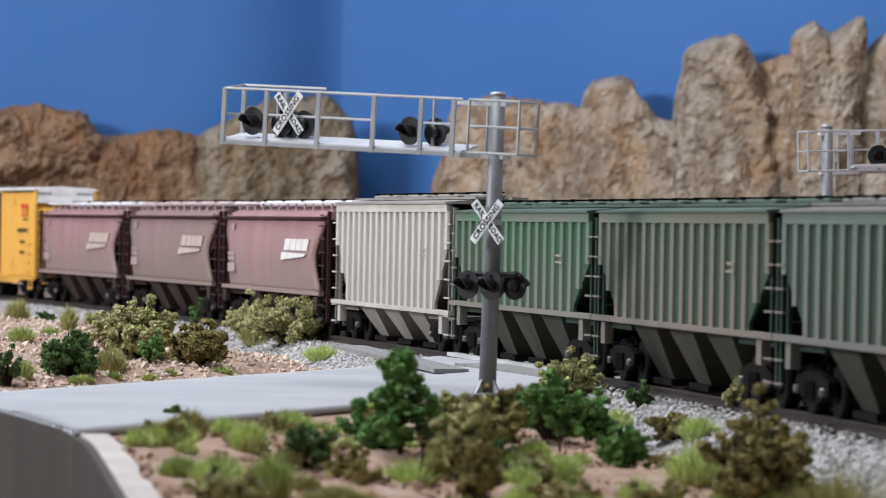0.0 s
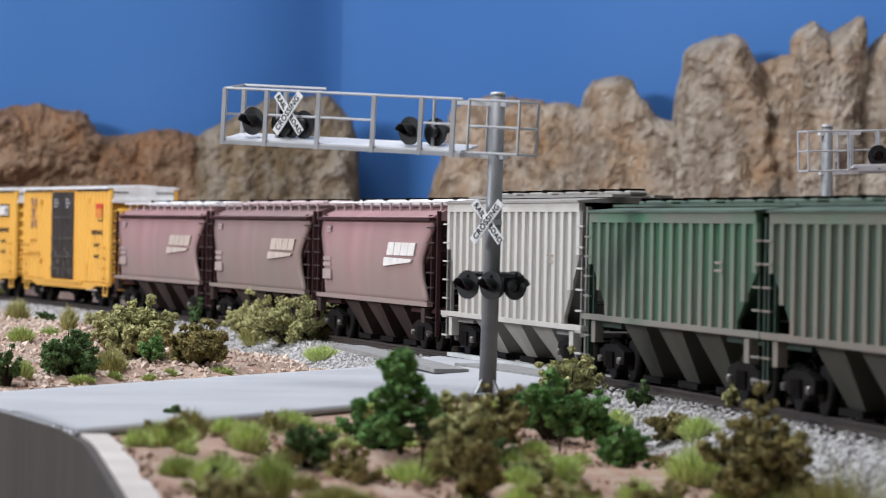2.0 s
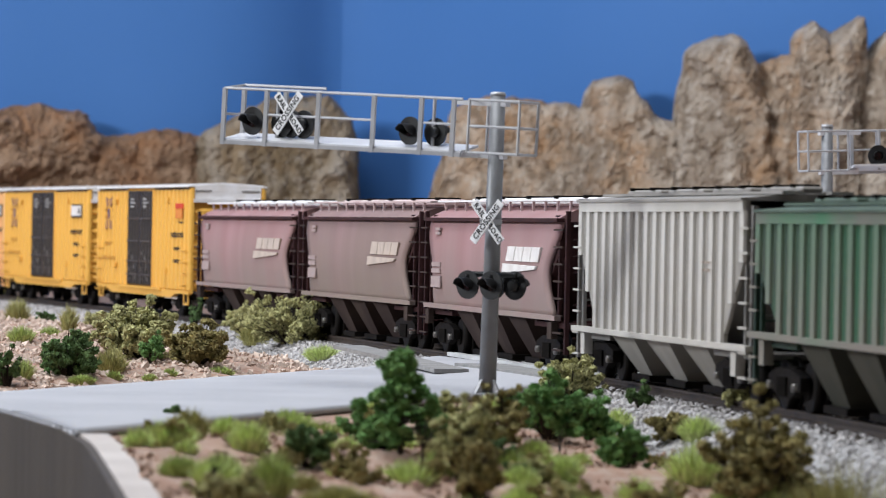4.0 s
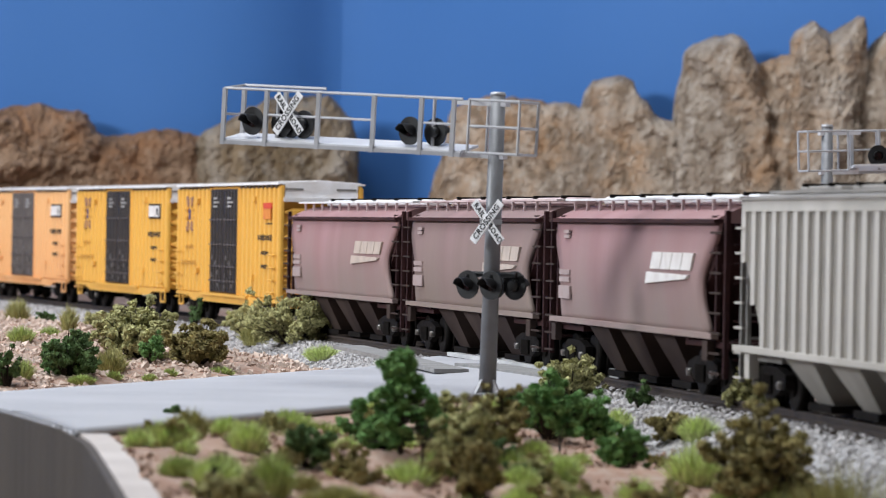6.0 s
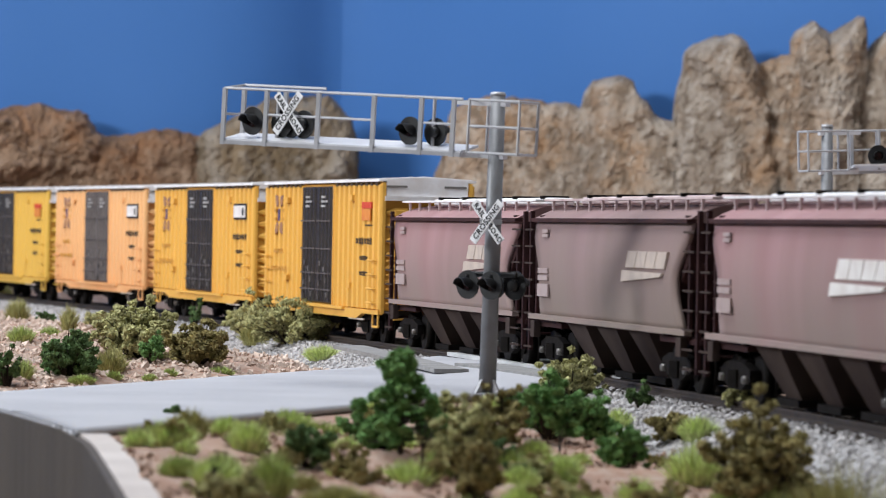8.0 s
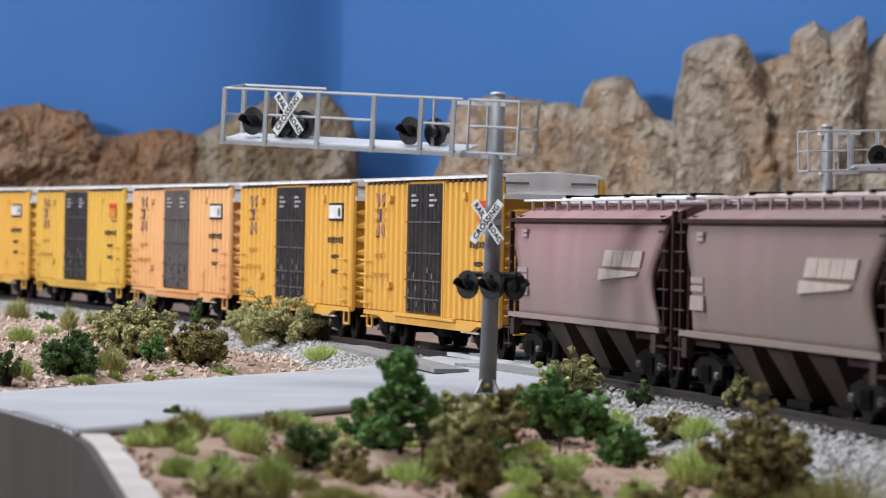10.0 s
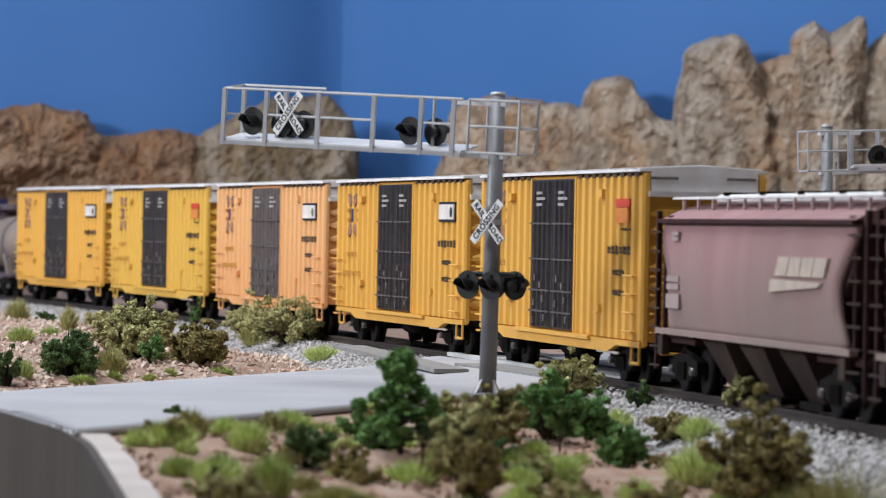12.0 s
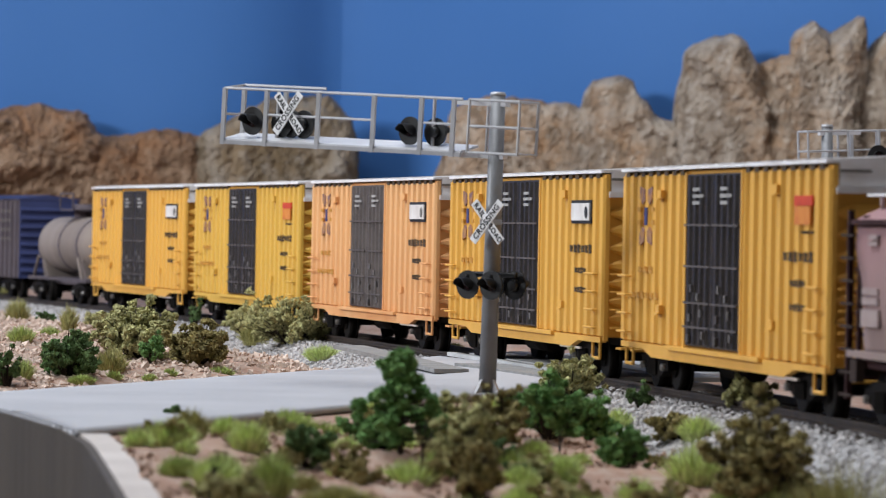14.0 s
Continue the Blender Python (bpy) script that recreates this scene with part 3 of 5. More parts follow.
rock("narrow rust tan rock between two pillars", M_ROCK, right_y, [(0.1518, 0.0558), (0.1538, 0.0974), (0.157, 0.1203), (0.1594, 0.1232), (0.1662, 0.1246), (0.1697, 0.1268), (0.1752, 0.1271), (0.1806, 0.1253), (0.1852, 0.0975), (0.1886, 0.0563)], 0.036, 7)
rock("highest tan rock with a notched crest", M_ROCK, right_y, [(0.1672, 0.0559), (0.171, 0.097), (0.1728, 0.1197), (0.1739, 0.1333), (0.1765, 0.1389), (0.1831, 0.1428), (0.1885, 0.1405), (0.1926, 0.1376), (0.1992, 0.1418), (0.2049, 0.1451), (0.2073, 0.1456), (0.2083, 0.1363), (0.2092, 0.0565)], 0.046, 8)
rock("grey tan rock standing behind the crest", M_ROCK, right_y, [(0.194, 0.0564), (0.1985, 0.1031), (0.2023, 0.1173), (0.2062, 0.1243), (0.2114, 0.1291), (0.2153, 0.1347), (0.2205, 0.1392), (0.2324, 0.1396), (0.243, 0.1325), (0.2495, 0.0571)], 0.026, 9)


# ---------------------------------------------------------------- rolling stock
W = 0.0265           # width over the sides
CARS = []            # (car, running length of its centre against the leading boxcar, wheel sets)


def truck_parts(car, xs):
    """Two trucks: side frames, bolster, springs, and the wheel sets that turn."""
    sets = []
    side = axle = bolster = cap = None
    for xc in xs:
        if bolster is None:
            bolster = part("bolster", boxes((-0.0022, 0.0022, -0.0100, 0.0100, 0.0048, 0.0085), (-0.0008, 0.0008, -0.002, 0.002, 0.008, 0.0105)), M_TRUCK, car, m=pose(xc, 0, RAIL))
        else:
            again(bolster, pose(xc, 0, RAIL))
        for sy in (-1, 1):
            m = pose(xc, sy * 0.0108, RAIL, 0, 0, 0 if sy < 0 else 180)
            if side is None:
                bm = bmesh.new()
                prism(bm, [(-0.0125, 0.0042), (-0.0125, 0.0068), (-0.006, 0.0082), (0.006, 0.0082), (0.0125, 0.0068), (0.0125, 0.0042), (0.0098, 0.0042), (0.005, 0.0026), (-0.005, 0.0026), (-0.0098, 0.0042)], -0.0009, 0.0009)
                for k in (-0.0022, 0, 0.0022):
                    rod(bm, (k, -0.0012, 0.003), (k, -0.0012, 0.0066), 0.0008, 6)
                side = part("side_frame", bm, M_TRUCK, car, m=m)
            else:
                again(side, m)
            for k in (-1, 1):
                m = pose(xc + k * 0.0098, sy * 0.0119, RAIL + 0.0048)
                if cap is None:
                    cap = part("bearing_cap", rod(bmesh.new(), (0, -0.0007, 0), (0, 0.0007, 0), 0.0008, 10), M_CAP, car, "bright bearing cap", m=m)
                else:
                    again(cap, m)
        for k in (-1, 1):
            m = pose(xc + k * 0.0098, 0, RAIL + 0.0048)
            if axle is None:
                bm = bmesh.new()
                rod(bm, (0, -0.0098, 0), (0, 0.0098, 0), 0.0009, 8)
                for sy in (-1, 1):
                    rod(bm, (0, sy * 0.0070, 0), (0, sy * 0.0092, 0), 0.0048, 20)
                    rod(bm, (0, sy * 0.0064, 0), (0, sy * 0.0070, 0), 0.0054, 20)
                    rod(bm, (0, sy * 0.0093, 0), (0, sy * 0.0097, 0), 0.0022, 10)
                axle = part("wheel_set", bm, M_WHEEL, car, "worn steel wheels", m=m)
                sets.append(axle)
            else:
                sets.append(again(axle, m))
    return sets


def coupler(car, x, d):
    bm = boxes((min(x, x + d * 0.008), max(x, x + d * 0.008), -0.0012, 0.0012, 0.0062, 0.0085))
    box(bm, *sorted((x + d * 0.006, x + d * 0.0095)), -0.0022, 0.0018, 0.0058, 0.0090)
    part("coupler", bm, M_UNDER, car)


def ladder(car, x, y, z0, z1, n, width, axis, material, name="ladder"):
    """Grab irons with their feet standing off a wall; axis: the way the rungs run."""
    step = (z1 - z0) / (n - 1)
    first = None
    for i in range(n):
        z = z0 + i * step
        if first is None:
            h = width / 2
            if axis == "x":
                bm = rods([((-h, 0, 0), (h, 0, 0)), ((-h, 0, 0), (-h, 0.0010, 0)), ((h, 0, 0), (h, 0.0010, 0))], 0.00026, 6)
            else:
                bm = rods([((0, -h, 0), (0, h, 0)), ((0, -h, 0), (-0.0010, -h, 0)), ((0, h, 0), (-0.0010, h, 0))], 0.00026, 6)
            first = part("rung", bm, material, car, m=pose(x, y, z))
        else:
            again(first, pose(x, y, z))


def bars(car, x, z, w, h, n, material, y=None, name="lettering"):
    """Unreadable lettering: n short bars in a row on the near side."""
    y = -W / 2 - 0.0008 if y is None else y
    step = w / n
    first = None
    for i in range(n):
        hh = h * (0.75 + 0.25 * ((i * 7) % 3) / 2)
        m = pose(x - w / 2 + step * (i + 0.5), y, z) @ Matrix.Diagonal((1, 1, hh / h, 1))
        if first is None:
            first = part(name, boxes((-step * 0.31, step * 0.31, -0.00012, 0.00012, -h / 2, -h * 0.12), (-step * 0.31, -step * 0.02, -0.00012, 0.00012, -h * 0.12, h / 2), (step * 0.14, step * 0.31, -0.00012, 0.00012, -h * 0.05, h * 0.42)), material, car, m=m)
        else:
            again(first, m)


def plate(car, name, x0, x1, z0, z1, material, y=None, label=""):
    y = -W / 2 - 0.0008 if y is None else y
    return part(name, boxes((x0, x1, y - 0.00015, y + 0.0003, z0, z1)), material, car, label)


def boxcar(label, paint, door_paint, panel, sheet):
    car = thing("boxcar", label, "boxcar", "cars of the freight train")
    L = 0.1727
    a, zb, zt = L / 2, 0.0118, 0.0489
    y = W / 2
    # body in the darker sheet colour, which carries the shade of the grooves
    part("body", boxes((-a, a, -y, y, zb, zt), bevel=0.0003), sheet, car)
    # side sills: deeper in the middle
    for sy in (-1, 1):
        bm = bmesh.new()
        prism(bm, [(-a, 0.0118), (a, 0.0118), (a, 0.0106), (a - 0.022, 0.0106), (a - 0.030, 0.0090), (a - 0.042, 0.0090), (-a + 0.042, 0.0090), (-a + 0.030, 0.0090), (-a + 0.022, 0.0106), (-a, 0.0106)], sy * y - 0.0007, sy * y + 0.0007)
        part("side_sill", bm, paint, car)
        part("door_track", boxes((-0.040, 0.040, *sorted((sy * (y + 0.0004), sy * (y + 0.0016))), 0.0112, 0.0121)), paint, car)
        part("eave", boxes((-a - 0.0004, a + 0.0004, *sorted((sy * (y - 0.001), sy * (y + 0.0012))), 0.0491, 0.0497)), M_ROOFW, car, "white roof edge")
    # outside posts
    d0, d1 = -0.0248, 0.0220
    post = None
    for lo, hi, n in ((-a, d0, 9), (d1, a, 10)):
        for i in range(n):
            x = lo + 0.0010 + (hi - lo - 0.002) * i / (n - 1)
            for sy in (-1, 1):
                m = pose(x, sy * y, 0, 0, 0, 0 if sy < 0 else 180)
                if post is None:
                    bm = bmesh.new()
                    loft(bm, [[(-0.0019, 0.0001, z), (-0.0014, -0.0007, z), (0.0014, -0.0007, z), (0.0019, 0.0001, z)] for z in (0.0122, 0.0482)])
                    post = part("side_post", bm, paint, car, m=m)
                else:
                    again(post, m)
    # plug doors: two leaves with bars and locking rods
    for sy in (-1, 1):
        for x0 in (d0 - 0.0012, d1):
            part("door_frame", boxes((x0, x0 + 0.0012, *sorted((sy * y, sy * (y + 0.0010))), 0.0120, 0.0484)), paint, car)
        for x0, x1 in ((d0, -0.0016), (-0.0012, d1)):
            door = part("door", boxes((x0, x1, *sorted((sy * y, sy * (y + 0.0008))), 0.0125, 0.0480), bevel=0.0002), door_paint, car, "dark plug door leaf")
            if sy > 0:
                continue
            yy = -(y + 0.0008)
            w = x1 - x0
            ribs = bmesh.new()
            for k in (0.18, 0.40, 0.62, 0.84):
                loft(ribs, [[(x0 + w * k - 0.0012, yy + 0.0001, z), (x0 + w * k - 0.0006, yy - 0.0006, z), (x0 + w * k + 0.0006, yy - 0.0006, z), (x0 + w * k + 0.0012, yy + 0.0001, z)] for z in (0.0130, 0.0476)])
            part("door_ribs", ribs, door_paint, door)
            for z in (0.0165, 0.0215, 0.0290, 0.0375):
                part("locking_bar", boxes((x0 + 0.0005, x1 - 0.0005, yy - 0.0007, yy - 0.0003, z - 0.00022, z + 0.00022)), M_DOOR2, door)
            for k, z in ((0.3, 0.0185), (0.72, 0.0195), (0.35, 0.0245), (0.8, 0.0150), (0.25, 0.0142), (0.6, 0.0228)):
                part("lock_box", boxes((x0 + w * k - 0.0008, x0 + w * k + 0.0008, yy - 0.0010, yy - 0.0003, z - 0.0008, z + 0.0008)), M_SCUFF, door, "scuffed lock box")
            for dz in (0.0, 0.0014, 0.0028):
                part("door_plate", boxes((x0 + w * 0.36, x0 + w * (0.76 if dz == 0.0014 else 0.62), yy - 0.0008, yy - 0.0006, 0.0417 + dz, 0.0424 + dz)), M_PLATE, door, "small white plate")
    # roof
    bm = bmesh.new()
    loft(bm, [[(x, -y - 0.0009, 0.0497), (x, 0, 0.0505), (x, y + 0.0009, 0.0497), (x, y + 0.0009, 0.0492), (x, -y - 0.0009, 0.0492)] for x in (-a - 0.0006, a + 0.0006)])
    roof = part("roof", bm, M_ROOFW, car, "white roof panels")
    rib = None
    for i in range(13):
        m = pose(-a + 0.004 + (L - 0.008) * i / 12, 0, 0)
        if rib is None:
            bm = bmesh.new()
            loft(bm, [[(-0.0006, s * (y + 0.0008), 0.0497 if s else 0.0505), (-0.0006, s * (y + 0.0008), 0.0500 if s else 0.0508), (0.0006, s * (y + 0.0008), 0.0500 if s else 0.0508), (0.0006, s * (y + 0.0008), 0.0497 if s else 0.0505)] for s in (-1, 0, 1)])
            rib = part("roof_rib", bm, M_ROOFW, roof, m=m)
        else:
            again(rib, m)
    # ends: white head sheet over pressed yellow ribs
    for d in (-1, 1):
        part("head_sheet", boxes((*sorted((d * a, d * (a + 0.0006))), -y + 0.0012, y - 0.0012, 0.0442, 0.0492)), M_ROOFW, car, "white upper end sheet")
        part("head_flange", boxes((*sorted((d * a, d * (a + 0.0016))), -y + 0.0006, y - 0.0012, 0.0436, 0.0449)), M_ROOFW, car)
        for y0, y1 in ((-0.0120, -0.0060), (0.0050, 0.0115)):
            part("end_stencil", boxes((*sorted((d * (a + 0.0006), d * (a + 0.0008))), y0, y1, 0.0474, 0.0480)), M_GREYD, car)
        for i in range(7):
            z = 0.0160 + i * 0.0040
            bm = bmesh.new()
            loft(bm, [[(d * a, yy, z - 0.0016 * k), (d * (a + 0.0011 * k), yy, z - 0.0007 * k), (d * (a + 0.0011 * k), yy, z + 0.0007 * k), (d * a, yy, z + 0.0016 * k)] for yy, k in ((-y + 0.0012, 0.3), (-y + 0.0040, 1), (y - 0.0040, 1), (y - 0.0012, 0.3))])
            part("end_rib", bm, paint, car)
        for yy in (-y + 0.0004, y - 0.0004):
            part("corner_post", boxes((*sorted((d * (a - 0.0006), d * (a + 0.0009))), yy - 0.0005, yy + 0.0005, 0.0110, 0.0488)), paint, car)
        ladder(car, d * (a - 0.0062), -y - 0.0021, 0.0140, 0.0262, 4, 0.0090, "x", paint)
        ladder(car, d * (a - 0.0062), y + 0.0021, 0.0140, 0.0262, 4, 0.0090, "x", paint)
        ladder(car, d * (a + 0.0020), -y + 0.0045, 0.0140, 0.0262, 4, 0.0060, "y", paint)
        part("crossover_step", boxes((*sorted((d * (a + 0.0010), d * (a + 0.0058))), -0.0105, 0.0105, 0.0092, 0.0097)), paint, car)
        for sy in (-1, 1):
            x = d * (a - 0.0062)
            part("stirrup_step", rods([((x - 0.0035, sy * y, 0.0112), (x - 0.0035, sy * y, 0.0070)), ((x + 0.0035, sy * y, 0.0112), (x + 0.0035, sy * y, 0.0070)), ((x - 0.0035, sy * y, 0.0070), (x + 0.0035, sy * y, 0.0070))], 0.0004), paint, car)
        coupler(car, d * a, d)
    # side fittings
    for x, z in ((-0.048, 0.0440), (0.050, 0.0445), (-0.048, 0.0195), (0.048, 0.0185)):
        part("tack_board", boxes((x - 0.0017, x + 0.0017, -y - 0.0015, -y - 0.0006, z - 0.0009, z + 0.0009), (x - 0.0021, x + 0.0013, -y - 0.0018, -y - 0.0013, z - 0.0012, z - 0.0008)), paint, car)
    plate(car, "side_step", 0.045, 0.066, 0.0086, 0.0091, M_MARK2, -y - 0.0004)
    # lettering
    for i, (z, w, n) in enumerate(((0.0318, 0.0225, 6), (0.0268, 0.0115, 4), (0.0223, 0.0115, 4))):
        bars(car, 0.066, z, w, 0.0021 if i == 0 else 0.0015, n, M_SMALL)
    for sx in (-1, 1):
        for sz in (-1, 1):
            bm = bmesh.new()
            prism(bm, [(sx * px - 0.063, 0.0394 + sz * pz) for px, pz in ((0.0062, 0.0064), (0.0016, 0.0056), (0.0010, 0.0034), (0.0034, 0.0024), (0.0058, 0.0038))], -y - 0.0009, -y - 0.0005)
            part("emblem", bm, M_EMBLEM, car, "worn dark emblem")
            plate(car, "emblem", *sorted((sx * 0.0052 - 0.063, sx * 0.0078 - 0.063)), 0.0394 + sz * 0.0014 - 0.0005, 0.0394 + sz * 0.0014 + 0.0005, M_GHOST)
    plate(car, "emblem", -0.0642, -0.0618, 0.0374, 0.0412, M_BLUE)
    # shadow between the post tops under the eave, set on as small dark boxes
    gap = None
    for lo, hi, n in ((-a, d0, 9), (d1, a, 10)):
        for i in range(n - 1):
            m = pose(lo + 0.0010 + (hi - lo - 0.002) * (i + 0.5) / (n - 1), -y - 0.0003, 0.04845)
            if gap is None:
                gap = part("eave_gap", boxes((-0.0016, 0.0016, -0.0005, 0.0002, -0.0005, 0.0005)), M_SMALL, car, m=m)
            else:
                again(gap, m)
    bars(car, -0.063, 0.0278, 0.016, 0.0016, 3, M_GHOST)
    bars(car, -0.063, 0.0222, 0.026, 0.0016, 6, M_GHOST)
    if panel == "red":
        plate(car, "red_panel", 0.063, 0.076, 0.0413, 0.0432, M_RED, label="red lettered panel")
        plate(car, "faded_panel", 0.0634, 0.0745, 0.0378, 0.0412, M_REDFADE, label="faded red panel")
        bars(car, 0.0725, 0.0364, 0.010, 0.0006, 5, M_SMALL)
    else:
        plate(car, "panel_border", 0.0565, 0.0765, 0.0376, 0.0430, M_INK)
        plate(car, "panel", 0.0575, 0.0755, 0.0383, 0.0423, M_MARK, -W / 2 - 0.0011, "white panel with a dark disc")
        part("panel_disc", rod(bmesh.new(), (0.0728, -W / 2 - 0.0014, 0.0402), (0.0728, -W / 2 - 0.0008, 0.0402), 0.0014, 12), M_GREYD if panel == "pale" else M_INK, car)
    # underframe
    part("underframe", boxes((-a + 0.004, a - 0.004, -0.0020, 0.0020, 0.0075, 0.0118), (-0.04, 0.04, -0.0085, 0.0085, 0.0098, 0.0118), (-a, a, -0.0090, 0.0090, 0.0100, 0.0119)), M_UNDER, car)
    part("brake_tank", rod(bmesh.new(), (-0.018, -0.006, 0.0082), (0.006, -0.006, 0.0082), 0.0022, 12), M_UNDER, car)
    sets = truck_parts(car, (-a + 0.024, a - 0.024))
    return car, sets


def hopper_bays(car, x0, x1, n, z1, material, dark):
    """Discharge bays: slope sheets narrowing to gates."""
    step = (x1 - x0) / n
    for i in range(n):
        a, b = x0 + i * step, x0 + (i + 1) * step
        c = (a + b) / 2
        bm = bmesh.new()
        loft(bm, [[(a + 0.005, -W / 2 + 0.0008, z1), (b - 0.007, -W / 2 + 0.0008, z1), (b - 0.007, W / 2 - 0.0008, z1), (a + 0.005, W / 2 - 0.0008, z1)],
                  [(c - 0.006, -0.0072, 0.0042), (c + 0.006, -0.0072, 0.0042), (c + 0.006, 0.0072, 0.0042), (c - 0.006, 0.0072, 0.0042)]])
        part("discharge_bay", bm, material, car)
        part("gate", boxes((c - 0.0085, c + 0.0085, -0.0085, 0.0085, 0.0028, 0.0042)), M_UNDER, car, "black outlet gate")


def hopper_ends(car, a, e, z_floor, z_top, paint, dark, rungs):
    """End platforms, slope sheets, ladders and posts of a covered hopper. a: half length of the sides; e: of the car."""
    y = W / 2
    for d in (-1, 1):
        part("platform", boxes((*sorted((d * (a - 0.028), d * e)), -y + 0.001, y - 0.001, z_floor - 0.0012, z_floor)), dark, car)
        bm = bmesh.new()
        loft(bm, [[(d * (a - 0.003), -y + 0.0006, z_top - 0.002), (d * (a - 0.003), y - 0.0006, z_top - 0.002), (d * (a - 0.006), y - 0.0006, z_top - 0.002), (d * (a - 0.006), -y + 0.0006, z_top - 0.002)],
                  [(d * (a - 0.003), -y + 0.0006, z_top - 0.012), (d * (a - 0.003), y - 0.0006, z_top - 0.012), (d * (a - 0.006), y - 0.0006, z_top - 0.012), (d * (a - 0.006), -y + 0.0006, z_top - 0.012)],
                  [(d * (a - 0.024), -y + 0.0006, z_floor), (d * (a - 0.024), y - 0.0006, z_floor), (d * (a - 0.027), y - 0.0006, z_floor), (d * (a - 0.027), -y + 0.0006, z_floor)]])
        part("end_slope_sheet", bm, dark, car)
        for sy in (-1, 1):
            x = d * (e - 0.0012)
            yy = sy * (y - 0.0008)
            part("end_post", boxes((x - 0.0007, x + 0.0007, yy - 0.0005, yy + 0.0005, 0.0065, z_top - 0.001)), dark, car)
            x2 = d * (a - 0.001)
            part("end_post", boxes((x2 - 0.0006, x2 + 0.0006, yy - 0.0004, yy + 0.0004, z_floor, z_top - 0.008)), dark, car)
            step = (z_top - 0.013) / (rungs - 1)
            first = None
            for i in range(rungs):
                z = 0.0075 + i * step
                m = pose((x + x2) / 2, sy * (y + 0.0004), z)
                if first is None:
                    h = abs(x - x2) / 2 + 0.0008
                    first = part("rung", boxes((-h, h, -0.0004, 0.0002, -0.00022, 0.00022)), paint, car, m=m)
                else:
                    again(first, m)
        ladder(car, d * (e - 0.0004), -y + 0.0055, 0.0105, z_top - 0.004, rungs, 0.0060, "y", dark)
        coupler(car, d * (e - 0.001), d)


def roof_walk(car, a, z, paint, width=0.006, hatches=True):
    part("running_board", boxes((-a, a, -width / 2 - 0.005, width / 2 - 0.005, z, z + 0.0006)), paint, car, "roof running board")
    part("running_board", boxes((-a, a, 0.005 - width / 2, 0.005 + width / 2, z, z + 0.0006)), paint, car, "roof running board")
    if hatches:
        for k in range(4):
            x = -a * 0.75 + a * 1.5 * k / 3
            part("hatch_cover", boxes((x - 0.016, x + 0.016, -0.0022, 0.0022, z + 0.0004, z + 0.0016), bevel=0.0004), paint, car, "long roof hatch cover")
            for q in (-0.010, 0.010):
                part("hatch_bar", boxes((x + q - 0.0006, x + q + 0.0006, -0.0030, 0.0030, z + 0.0014, z + 0.0021)), M_UNDER, car)


